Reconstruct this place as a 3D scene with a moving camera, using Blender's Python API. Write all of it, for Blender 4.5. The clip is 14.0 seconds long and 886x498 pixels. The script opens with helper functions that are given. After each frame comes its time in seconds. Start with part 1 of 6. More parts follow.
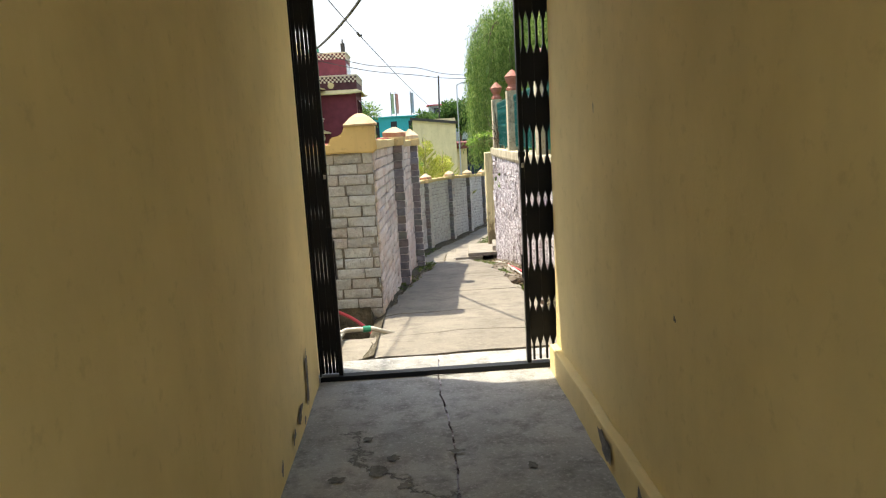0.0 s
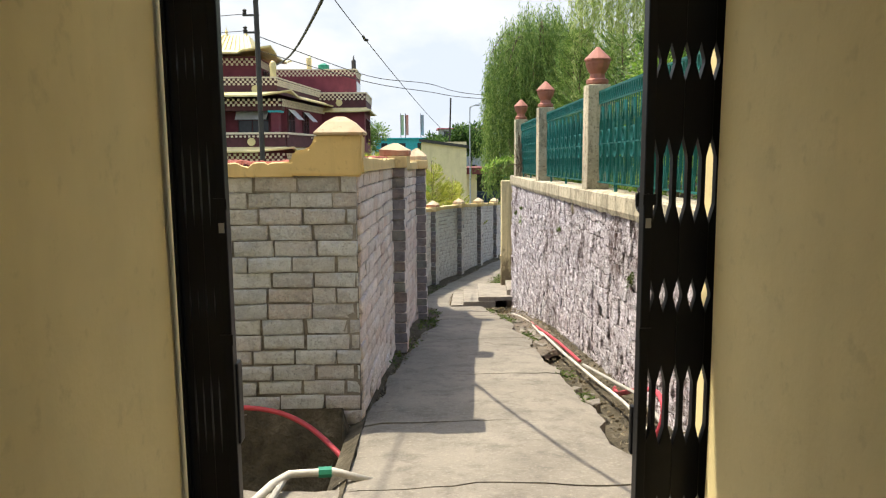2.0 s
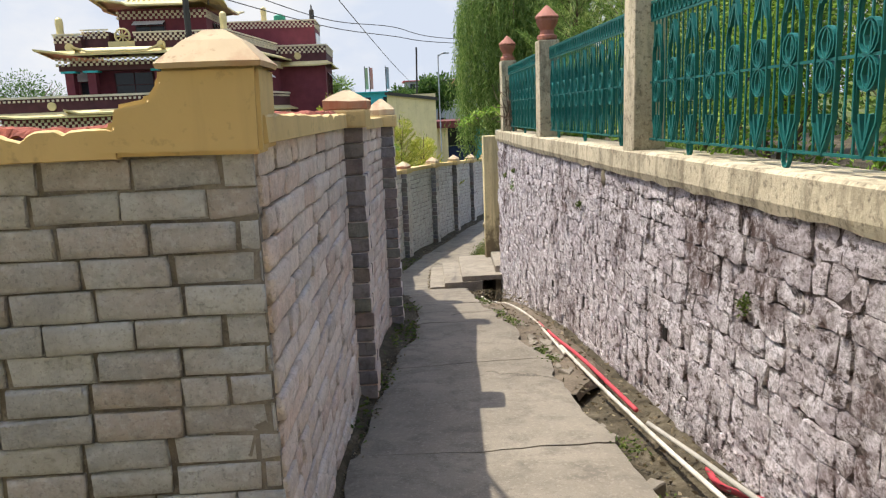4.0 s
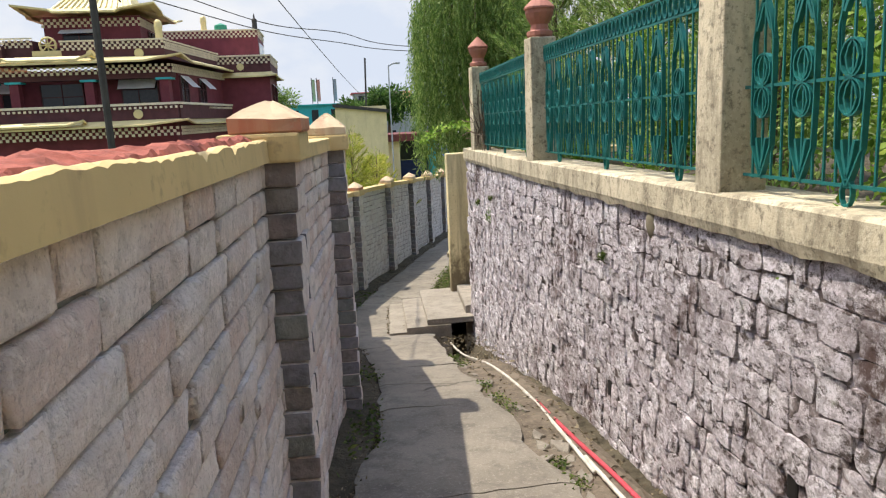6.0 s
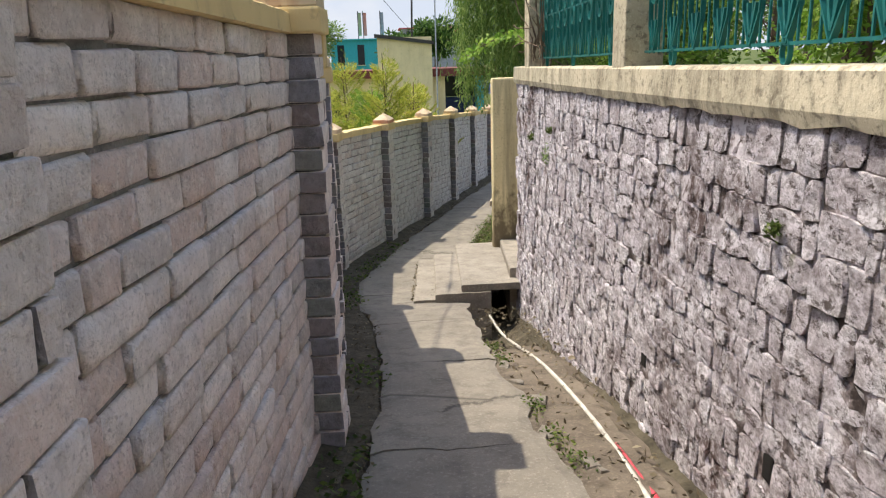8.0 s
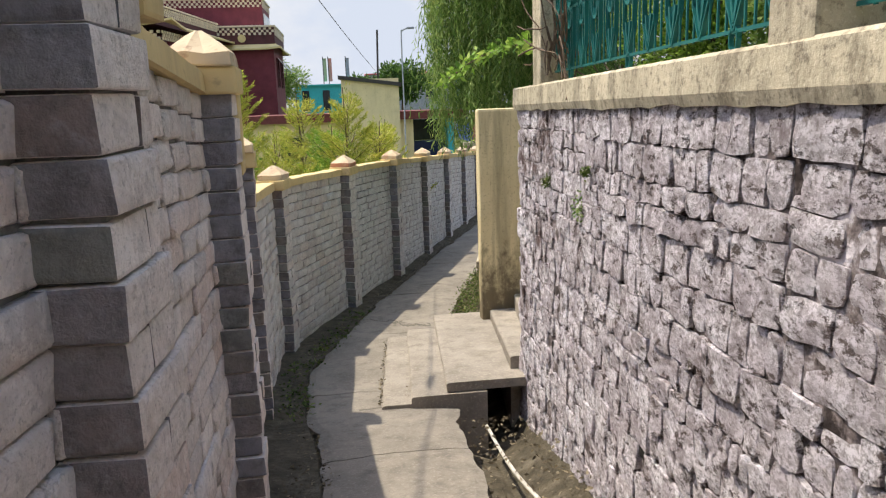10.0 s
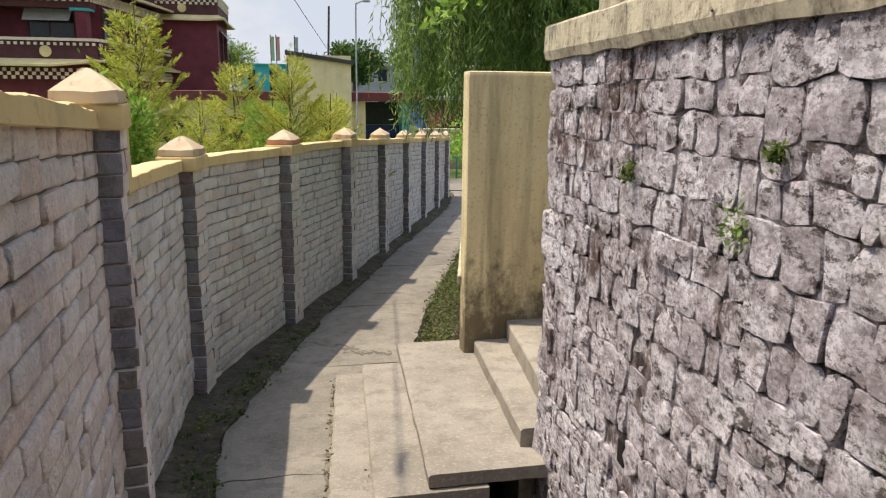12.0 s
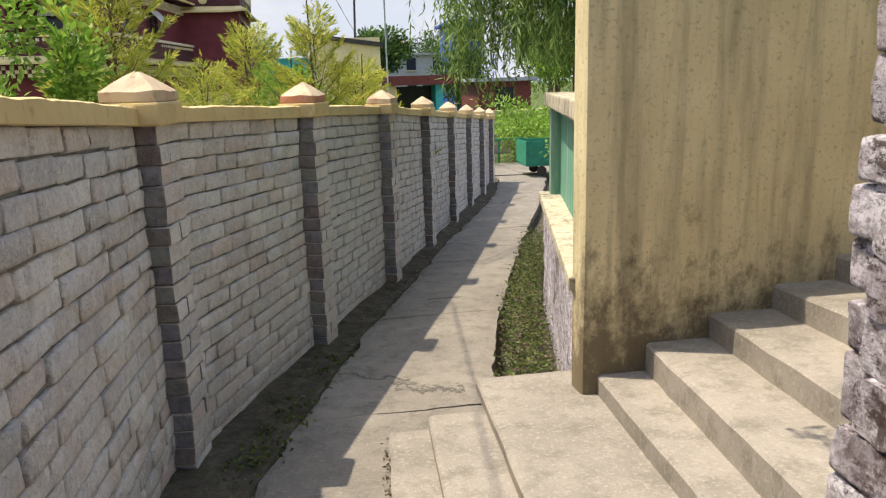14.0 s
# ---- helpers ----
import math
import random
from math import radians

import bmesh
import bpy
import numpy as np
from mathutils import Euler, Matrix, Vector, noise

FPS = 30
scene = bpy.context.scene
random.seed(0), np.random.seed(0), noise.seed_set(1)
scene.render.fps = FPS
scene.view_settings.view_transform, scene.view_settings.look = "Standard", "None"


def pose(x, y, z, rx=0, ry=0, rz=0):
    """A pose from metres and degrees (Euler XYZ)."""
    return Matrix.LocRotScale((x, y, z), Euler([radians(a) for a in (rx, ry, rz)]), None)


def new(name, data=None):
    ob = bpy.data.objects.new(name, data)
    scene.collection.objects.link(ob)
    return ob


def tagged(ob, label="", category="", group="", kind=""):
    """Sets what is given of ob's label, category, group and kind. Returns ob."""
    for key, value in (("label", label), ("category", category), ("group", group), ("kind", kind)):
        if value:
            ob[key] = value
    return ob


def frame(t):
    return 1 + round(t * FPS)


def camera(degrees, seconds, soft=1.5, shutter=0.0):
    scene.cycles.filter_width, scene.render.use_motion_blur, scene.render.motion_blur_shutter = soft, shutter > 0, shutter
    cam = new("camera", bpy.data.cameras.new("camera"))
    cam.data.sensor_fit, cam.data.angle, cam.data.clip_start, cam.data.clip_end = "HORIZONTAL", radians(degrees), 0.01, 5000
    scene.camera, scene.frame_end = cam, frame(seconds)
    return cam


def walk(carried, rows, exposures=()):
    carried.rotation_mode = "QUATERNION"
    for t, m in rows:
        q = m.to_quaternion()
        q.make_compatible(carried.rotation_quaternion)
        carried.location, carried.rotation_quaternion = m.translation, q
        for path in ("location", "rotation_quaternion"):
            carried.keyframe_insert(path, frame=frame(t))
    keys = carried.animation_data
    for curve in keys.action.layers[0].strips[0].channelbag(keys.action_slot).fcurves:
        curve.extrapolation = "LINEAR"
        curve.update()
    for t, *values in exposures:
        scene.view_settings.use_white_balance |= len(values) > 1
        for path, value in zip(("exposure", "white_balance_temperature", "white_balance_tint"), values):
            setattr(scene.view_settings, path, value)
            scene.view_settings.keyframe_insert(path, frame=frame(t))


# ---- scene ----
cam = camera(63.4, 14.0, soft=1.2)
METRES, EYE, TILT, LEAN, TURN = 14.5, 1.5, 0.0, 0.0, -2.1
ROWS = [
    (0.0, 0.0, 0.0, 0.0, -0.55, -9.65, 3.26),
    (0.5, -0.0012, 0.0389, -0.0001, -1.13, -8.19, 3.11),
    (1.0, -0.0043, 0.0794, -0.0017, -1.51, -7.7, 1.79),
    (1.5, -0.0038, 0.1207, -0.0035, -2.79, -8.26, 1.25),
    (2.0, -0.0044, 0.1593, -0.0034, 0.14, -7.73, 0.47),
    (2.5, -0.0056, 0.1988, -0.0042, -2.07, -9.58, 1.6),
    (3.0, -0.0063, 0.2384, -0.0051, -1.22, -9.96, 2.71),
    (5.5, -0.0125, 0.4058, -0.0041, -5.97, -13.77, 1.88),
    (6.0, -0.0129, 0.4326, -0.0029, -6.52, -10.68, 2.5),
    (6.5, -0.0066, 0.4616, -0.0091, -4.03, -12.46, 1.67),
    (7.0, -0.0002, 0.4914, -0.0157, -3.82, -14.06, 2.17),
    (7.5, 0.0035, 0.5301, -0.0207, -2.31, -15.17, 1.65),
    (10.0, 0.007, 0.7102, -0.0403, -5.26, -11.65, 1.9),
    (10.5, 0.0063, 0.7452, -0.0428, -3.56, -9.98, 0.78),
    (11.0, 0.0049, 0.7831, -0.0469, -5.29, -10.05, 2.43),
    (11.5, 0.0046, 0.8148, -0.0503, -3.47, -10.32, 1.56),
    (12.0, 0.0045, 0.8489, -0.0569, -9.14, -12.52, -0.65),
    (12.5, 0.0047, 0.8824, -0.0653, -2.7, -13.74, 2.11),
    (13.0, 0.0022, 0.9145, -0.0731, -2.7, -11.28, 2.26),
    (13.5, 0.0006, 0.9503, -0.081, -3.71, -8.84, 1.79),
    (14.0, 0.0004, 0.989, -0.0886, -7.06, -13.06, 1.68),
]
exposure_rows = [(0.0, 2.1, 7050, 6), (0.8, 2.04, 7050, 6), (1.6, 1.93, 7050, 6), (2.1, 1.76, 7000, 7), (2.5, 1.65, 6900, 8), (3.0, 1.54, 6800, 9), (7.5, 1.58, 6850, 9), (11.0, 1.5, 6950, 10), (12.0, 1.47, 7050, 10), (13.0, 1.58, 7050, 10), (14.0, 1.6, 7100, 10)]
walk(cam, [(t, pose(0, 0, EYE, TILT, LEAN, TURN) @ pose(METRES * x, METRES * y, METRES * z, 90 + pitch, roll, yaw)) for t, x, y, z, yaw, pitch, roll in ROWS], exposure_rows)

# ---- light ----
SUN_WAY = Vector((0.40, -0.20, -1.0)).normalized()
world = bpy.data.worlds.new("sky")
scene.world = world
world.use_nodes = True
wn = world.node_tree
sky = wn.nodes.new("ShaderNodeTexSky")
sky.sky_type, sky.sun_disc = "NISHITA", False
sky.sun_elevation = math.asin(-SUN_WAY.z)
sky.sun_rotation = math.atan2(-SUN_WAY.x, -SUN_WAY.y)
sky.air_density, sky.dust_density, sky.ozone_density = 1.0, 1.2, 1.5
wn.links.new(sky.outputs[0], wn.nodes["Background"].inputs[0])
wn.nodes["Background"].inputs[1].default_value = 0.15
sun = new("sun", bpy.data.lights.new("sun", "SUN"))
sun.data.energy, sun.data.angle, sun.data.color = 2.0, radians(0.6), (1.0, 0.94, 0.83)
sun.matrix_basis = Matrix.Translation((0, 0, 30)) @ SUN_WAY.to_track_quat("-Z", "Y").to_matrix().to_4x4()


# ---- materials ----
class Mat:
    """A node material under construction, with world position as its coordinates."""

    def __init__(self, name, rough=0.8, metal=0.0, spec=0.3):
        self.m = bpy.data.materials.new(name)
        self.m.use_nodes = True
        self.t = self.m.node_tree
        self.b = self.t.nodes["Principled BSDF"]
        self.b.inputs["Roughness"].default_value = rough
        self.b.inputs["Metallic"].default_value = metal
        self.b.inputs["Specular IOR Level"].default_value = spec
        geo = self.t.nodes.new("ShaderNodeNewGeometry")
        self.pos = geo.outputs["Position"]
        self.island = geo.outputs["Random Per Island"]
        self.rand = self.t.nodes.new("ShaderNodeObjectInfo").outputs["Random"]

    def link(self, a, b):
        self.t.links.new(a, b)

    def stretch(self, sx, sy, sz):
        n = self.t.nodes.new("ShaderNodeMapping")
        self.link(self.pos, n.inputs["Vector"])
        n.inputs["Scale"].default_value = (sx, sy, sz)
        return n.outputs[0]

    def noise(self, scale, detail=4, vec=None, rough=0.6):
        n = self.t.nodes.new("ShaderNodeTexNoise")
        self.link(vec or self.pos, n.inputs["Vector"])
        n.inputs["Scale"].default_value, n.inputs["Detail"].default_value, n.inputs["Roughness"].default_value = scale, detail, rough
        return n.outputs[0]

    def cells(self, scale, vec=None, feature="F1"):
        n = self.t.nodes.new("ShaderNodeTexVoronoi")
        n.feature = feature
        self.link(vec or self.pos, n.inputs["Vector"])
        n.inputs["Scale"].default_value = scale
        return n.outputs[0]

    def ramp(self, fac, *stops):
        n = self.t.nodes.new("ShaderNodeValToRGB")
        self.link(fac, n.inputs[0])
        e = n.color_ramp.elements
        while len(e) < len(stops):
            e.new(0.5)
        for el, (p, c) in zip(e, stops):
            el.position = p
            el.color = (*(c if isinstance(c, tuple) else (c, c, c)), 1)
        return n.outputs[0]

    def mix(self, fac, a, b, blend="MIX"):
        n = self.t.nodes.new("ShaderNodeMix")
        n.data_type, n.blend_type = "RGBA", blend
        for sock, v in ((n.inputs[0], fac), (n.inputs[6], a), (n.inputs[7], b)):
            if isinstance(v, (int, float)):
                sock.default_value = v
            elif isinstance(v, tuple):
                sock.default_value = (*v, 1)
            else:
                self.link(v, sock)
        return n.outputs[2]

    def math(self, op, a, b=0.0):
        n = self.t.nodes.new("ShaderNodeMath")
        n.operation = op
        for sock, v in zip(n.inputs, (a, b)):
            if isinstance(v, (int, float)):
                sock.default_value = v
            else:
                self.link(v, sock)
        return n.outputs[0]

    def z(self):
        n = self.t.nodes.new("ShaderNodeSeparateXYZ")
        self.link(self.pos, n.inputs[0])
        return n.outputs[2]

    def done(self, colour, *bumps):
        if isinstance(colour, tuple):
            self.b.inputs["Base Color"].default_value = (*colour, 1)
        else:
            self.link(colour, self.b.inputs["Base Color"])
        last = None
        for height, strength, distance in bumps:
            n = self.t.nodes.new("ShaderNodeBump")
            n.inputs["Strength"].default_value, n.inputs["Distance"].default_value = strength, distance
            self.link(height, n.inputs["Height"])
            if last:
                self.link(last, n.inputs["Normal"])
            last = n.outputs[0]
        if last:
            self.link(last, self.b.inputs["Normal"])
        return self.m


def plain(name, colour, rough=0.6, metal=0.0, vary=0.25, scale=6.0, bump=0.15):
    m = Mat(name, rough, metal)
    dark = tuple(c * (1 - vary) for c in colour)
    light = tuple(min(1, c * (1 + vary * 0.6)) for c in colour)
    f = m.noise(scale, 5)
    return m.done(m.ramp(f, (0.3, dark), (0.7, light)), (m.noise(scale * 9, 3), bump, 0.003))


def make_brick(name="greywashed_brick", tint=(1.0, 1.0, 1.0)):
    m = Mat(name, 0.9, spec=0.15)
    a = m.ramp(m.rand, (0.0, (0.448, 0.431, 0.420)), (0.3, (0.616, 0.594, 0.577)), (0.55, (0.526, 0.487, 0.459)), (0.75, (0.672, 0.644, 0.616)), (0.9, (0.560, 0.490, 0.455)), (1.0, (0.504, 0.425, 0.385)))
    pink = m.ramp(m.noise(3.2, 5), (0.50, 0.0), (0.62, 1.0))
    a = m.mix(m.math("MULTIPLY", pink, 0.4), a, (0.46, 0.365, 0.325))
    a = m.mix(m.math("MULTIPLY", m.ramp(m.noise(13, 7, rough=0.7), (0.47, 0.0), (0.62, 1.0)), 0.4), a, (0.32, 0.305, 0.295))
    a = m.mix(m.math("MULTIPLY", m.ramp(m.noise(30, 6, rough=0.7), (0.5, 0.0), (0.64, 1.0)), 0.5), a, (0.68, 0.655, 0.625))
    a = m.mix(m.math("MULTIPLY", m.ramp(m.noise(75, 4), (0.56, 0.0), (0.66, 1.0)), 0.4), a, (0.20, 0.185, 0.175))
    low = m.ramp(m.noise(2.2, 5, m.stretch(1, 1, 0.6)), (0.55, 0.0), (0.75, 0.5))
    a = m.mix(low, a, (0.25, 0.23, 0.215))
    if tint != (1.0, 1.0, 1.0):
        a = m.mix(1.0, a, tint, "MULTIPLY")
    return m.done(a, (m.noise(9, 6, rough=0.65), 0.9, 0.035), (m.noise(40, 6, rough=0.7), 0.8, 0.010))


def make_slate_brick():
    m = Mat("dark_slate_grey_brick", 0.92, spec=0.15)
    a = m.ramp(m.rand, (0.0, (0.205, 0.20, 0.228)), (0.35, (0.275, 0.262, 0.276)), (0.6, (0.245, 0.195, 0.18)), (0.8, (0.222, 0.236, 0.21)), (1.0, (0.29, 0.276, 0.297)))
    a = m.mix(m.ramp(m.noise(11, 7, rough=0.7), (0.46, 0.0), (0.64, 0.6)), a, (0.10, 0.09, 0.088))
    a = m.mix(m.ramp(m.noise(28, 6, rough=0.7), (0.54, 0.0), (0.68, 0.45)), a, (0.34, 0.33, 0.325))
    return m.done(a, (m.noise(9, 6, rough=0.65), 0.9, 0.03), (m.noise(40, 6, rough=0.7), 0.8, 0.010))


def make_stone():
    m = Mat("weathered_whitewashed_stone", 0.92, spec=0.12)
    flat = m.stretch(1, 0.7, 1.25)
    v = m.mix(m.rand, (0.64, 0.58, 0.615), (0.90, 0.835, 0.875))
    v = m.mix(m.ramp(m.noise(11, 9, flat, rough=0.8), (0.48, 0.0), (0.58, 0.62)), v, (0.31, 0.26, 0.265))
    v = m.mix(m.ramp(m.noise(6, 6), (0.49, 0.0), (0.58, 0.85)), v, (0.92, 0.87, 0.905))
    v = m.mix(m.ramp(m.noise(60, 6, rough=0.75), (0.52, 0.0), (0.60, 0.65)), v, (0.22, 0.18, 0.165))
    chalk = m.ramp(m.noise(30, 9, flat, rough=0.85), (0.48, 0.0), (0.54, 1.0))
    v = m.mix(m.math("MULTIPLY", chalk, 0.55), v, (0.25, 0.205, 0.205))
    pit = m.ramp(m.noise(19, 9, flat, rough=0.82), (0.425, 0.0), (0.455, 1.0))
    v = m.mix(m.math("MULTIPLY", m.math("SUBTRACT", 1.0, pit), 0.9), v, (0.11, 0.08, 0.07))
    # brown lichen: loose patches and the large ones on this wall
    field = m.noise(1.3, 5, rough=0.6)
    for y, z, size in ((15.2, 0.5, 0.6), (14.8, 0.7, 0.5), (8.9, 0.85, 0.6), (7.6, 0.75, 0.75), (6.4, 0.55, 0.8), (10.6, 0.75, 0.4)):
        n = m.t.nodes.new("ShaderNodeVectorMath")
        n.operation = "DISTANCE"
        m.link(m.pos, n.inputs[0])
        n.inputs[1].default_value = (1.75, y, z)
        near = m.math("MAXIMUM", m.math("SUBTRACT", 1.0, m.math("DIVIDE", n.outputs["Value"], size)), 0.0)
        field = m.math("ADD", field, m.math("MULTIPLY", near, 0.15))
    stain = m.ramp(field, (0.545, 0.0), (0.65, 1.0))
    hair = m.ramp(m.noise(15, 9, m.stretch(1, 1.0, 0.75), rough=0.82), (0.43, 0.0), (0.54, 0.92))
    v = m.mix(m.math("MULTIPLY", stain, hair), v, (0.10, 0.06, 0.05))
    moss = m.ramp(m.noise(5.5, 5), (0.67, 0.0), (0.74, 0.5))
    v = m.mix(moss, v, (0.15, 0.17, 0.06))
    return m.done(v, (pit, 0.9, 0.014), (m.noise(11, 9, rough=0.78), 0.8, 0.03), (chalk, 0.4, -0.006), (m.noise(34, 8, rough=0.8), 0.8, 0.012))


def make_stone_mortar():
    m = Mat("dark_stone_joint", 0.95, spec=0.1)
    v = m.ramp(m.noise(7, 7, rough=0.7), (0.41, (0.05, 0.039, 0.036)), (0.505, (0.22, 0.183, 0.178)), (0.585, (0.61, 0.56, 0.58)))
    return m.done(v, (m.noise(25, 6), 0.8, 0.02))


def make_yellow(name, base, dirt, amount):
    m = Mat(name, 0.75, spec=0.25)
    a = m.ramp(m.noise(2.2, 4), (0.3, tuple(c * 0.86 for c in base)), (0.7, base))
    run = m.ramp(m.noise(4.0, 5, m.stretch(1.6, 1.6, 0.18)), (0.5, 0.0), (0.72, amount))
    a = m.mix(run, a, dirt)
    a = m.mix(m.ramp(m.noise(18, 6), (0.58, 0.0), (0.7, amount)), a, tuple(c * 0.7 for c in dirt))
    return m.done(a, (m.noise(6, 5), 0.25, 0.01), (m.noise(60, 4), 0.3, 0.003))


def make_mouldy():
    m = Mat("mouldy_yellow_plaster", 0.85, spec=0.2)
    a = m.ramp(m.noise(2.0, 4), (0.3, (0.58, 0.475, 0.265)), (0.7, (0.71, 0.60, 0.355)))
    run = m.ramp(m.noise(3.4, 6, m.stretch(1.8, 1.8, 0.16), rough=0.65), (0.46, 0.0), (0.64, 0.7))
    a = m.mix(run, a, (0.31, 0.255, 0.155))
    damp = m.math("SUBTRACT", -0.72, m.z())
    damp = m.math("ADD", damp, m.math("MULTIPLY", m.math("SUBTRACT", m.noise(7, 9, m.stretch(1, 1, 0.7), rough=0.75), 0.5), 2.6))
    a = m.mix(m.ramp(damp, (0.0, 0.0), (0.5, 0.85)), a, (0.115, 0.085, 0.052))
    a = m.mix(m.ramp(m.noise(40, 6, rough=0.7), (0.55, 0.0), (0.66, 0.5)), a, (0.23, 0.185, 0.11))
    return m.done(a, (m.noise(7, 6), 0.35, 0.012), (m.noise(50, 4), 0.35, 0.004))


def make_concrete(name, light, dark, spot, crack=0.0):
    m = Mat(name, 0.88, spec=0.2)
    a = m.ramp(m.noise(1.3, 6, rough=0.65), (0.34, dark), (0.64, light))
    a = m.mix(m.ramp(m.noise(6, 8, rough=0.72), (0.48, 0.0), (0.64, 0.65)), a, spot)
    a = m.mix(m.ramp(m.noise(45, 5, rough=0.7), (0.53, 0.0), (0.66, 0.5)), a, tuple(c * 1.35 for c in light))
    a = m.mix(m.ramp(m.noise(120, 3), (0.58, 0.0), (0.68, 0.5)), a, tuple(c * 0.7 for c in dark))
    bumps = [(m.noise(5, 5), 0.3, 0.015), (m.noise(55, 6, rough=0.7), 0.5, 0.006)]
    if crack:
        bend = m.mix(0.35, m.pos, m.noise(2.2, 6, rough=0.7))
        keep = m.ramp(m.noise(0.55, 2), (0.47, 1.0), (0.53, 0.0))
        line = m.cells(crack, bend, "DISTANCE_TO_EDGE")
        line = m.math("ADD", line, m.math("MULTIPLY", m.noise(1.1, 2), 0.012))
        line = m.math("ADD", line, keep)
        a = m.mix(m.ramp(line, (0.009, 0.8), (0.0125, 0.0)), a, tuple(c * 0.4 for c in dark))
        bumps.append((m.ramp(line, (0.008, 0.0), (0.014, 1.0)), 0.6, 0.01))
    return m.done(a, *bumps)


def make_stained_cement():
    m = Mat("stained_cream_cement", 0.9, spec=0.15)
    a = m.ramp(m.noise(2.0, 6, rough=0.65), (0.34, (0.40, 0.35, 0.25)), (0.62, (0.60, 0.525, 0.38)))
    run = m.ramp(m.noise(7, 7, m.stretch(1, 1.3, 0.35), rough=0.7), (0.47, 0.0), (0.62, 0.75))
    a = m.mix(run, a, (0.20, 0.17, 0.12))
    a = m.mix(m.ramp(m.noise(26, 8, rough=0.75), (0.52, 0.0), (0.62, 0.7)), a, (0.12, 0.10, 0.075))
    a = m.mix(m.ramp(m.noise(70, 5), (0.55, 0.0), (0.66, 0.4)), a, (0.68, 0.61, 0.46))
    return m.done(a, (m.noise(9, 7, rough=0.7), 0.6, 0.015), (m.noise(60, 5), 0.4, 0.005))


def make_soil():
    m = Mat("damp_soil_and_litter", 0.95, spec=0.1)
    a = m.ramp(m.noise(6, 7, rough=0.7), (0.3, (0.035, 0.03, 0.022)), (0.55, (0.10, 0.085, 0.06)), (0.75, (0.19, 0.165, 0.125)))
    a = m.mix(m.ramp(m.noise(3, 4), (0.64, 0.0), (0.74, 0.2)), a, (0.07, 0.08, 0.035))
    return m.done(a, (m.noise(22, 7), 0.9, 0.03), (m.cells(60), 0.4, 0.008))


def make_ground():
    m = Mat("garden_ground", 0.95, spec=0.1)
    a = m.ramp(m.noise(0.8, 7, rough=0.7), (0.35, (0.05, 0.075, 0.022)), (0.6, (0.10, 0.12, 0.045)), (0.78, (0.17, 0.14, 0.09)))
    return m.done(a, (m.noise(12, 7), 0.9, 0.05))


def make_leaf(name, dark, light, hot):
    m = Mat(name, 0.55, spec=0.25)
    c = m.ramp(m.island, (0.0, dark), (0.55, light), (1.0, hot))
    c = m.mix(m.ramp(m.noise(1.1, 3), (0.4, 0.0), (0.7, 0.45)), c, dark)
    m.b.inputs["Transmission Weight"].default_value = 0.0
    diff = m.t.nodes.new("ShaderNodeBsdfTranslucent")
    m.link(c, diff.inputs[0])
    mixer = m.t.nodes.new("ShaderNodeMixShader")
    mixer.inputs[0].default_value = 0.45
    m.done(c)
    m.link(m.b.outputs[0], mixer.inputs[1])
    m.link(diff.outputs[0], mixer.inputs[2])
    m.link(mixer.outputs[0], m.t.nodes["Material Output"].inputs[0])
    return m.m


BRICK = make_brick(tint=(1.08, 1.075, 1.07))
GREYBRICK = make_brick("cool_grey_washed_brick", (0.85, 0.94, 1.06))
PINKBRICK = make_brick("pinkish_washed_brick", (1.24, 1.165, 1.13))
STONE = make_stone()
SLATE = make_slate_brick()
JOINT = make_stone_mortar()
MORTAR = make_concrete("grey_mortar", (0.30, 0.285, 0.275), (0.16, 0.15, 0.145), (0.06, 0.055, 0.052))
YELLOW = make_yellow("yellow_coping_paint", (0.66, 0.50, 0.24), (0.36, 0.26, 0.15), 0.45)
PASSAGE = make_yellow("yellow_passage_paint", (0.86, 0.70, 0.36), (0.66, 0.52, 0.25), 0.22)
CEILING = plain("white_ceiling_paint", (0.80, 0.79, 0.74), 0.8, vary=0.08)
MOULDY = make_mouldy()
COPING = make_stained_cement()
PATH = make_concrete("path_concrete", (0.25, 0.222, 0.182), (0.172, 0.152, 0.125), (0.115, 0.10, 0.085), 0.45)
FLOOR = make_concrete("passage_cement", (0.42, 0.41, 0.39), (0.27, 0.265, 0.25), (0.13, 0.125, 0.115), 0.4)
PIT = make_concrete("pitted_cement", (0.22, 0.21, 0.19), (0.12, 0.115, 0.105), (0.06, 0.055, 0.05))
HOLE_SHADE = plain("drain_hole_shade", (0.012, 0.010, 0.009), 0.95)
APRON = make_concrete("muddy_apron_concrete", (0.19, 0.155, 0.118), (0.10, 0.08, 0.06), (0.05, 0.04, 0.03))
STEP = make_concrete("step_concrete", (0.32, 0.282, 0.232), (0.205, 0.18, 0.148), (0.155, 0.135, 0.105))
CAPTOP = make_yellow("worn_cap_cement", (0.56, 0.44, 0.29), (0.40, 0.22, 0.14), 0.8)
REDCAP = make_yellow("flaking_red_cap", (0.50, 0.22, 0.13), (0.58, 0.46, 0.30), 0.5)
REDBRICK = plain("exposed_red_brick", (0.32, 0.10, 0.075), 0.95, vary=0.5, scale=20, bump=0.6)
FINIAL = plain("red_oxide_finial", (0.36, 0.15, 0.11), 0.7)
SOIL = make_soil()
GROUND = make_ground()
BLACK = plain("black_gate_enamel", (0.012, 0.012, 0.013), 0.45, 0.3, bump=0.1)
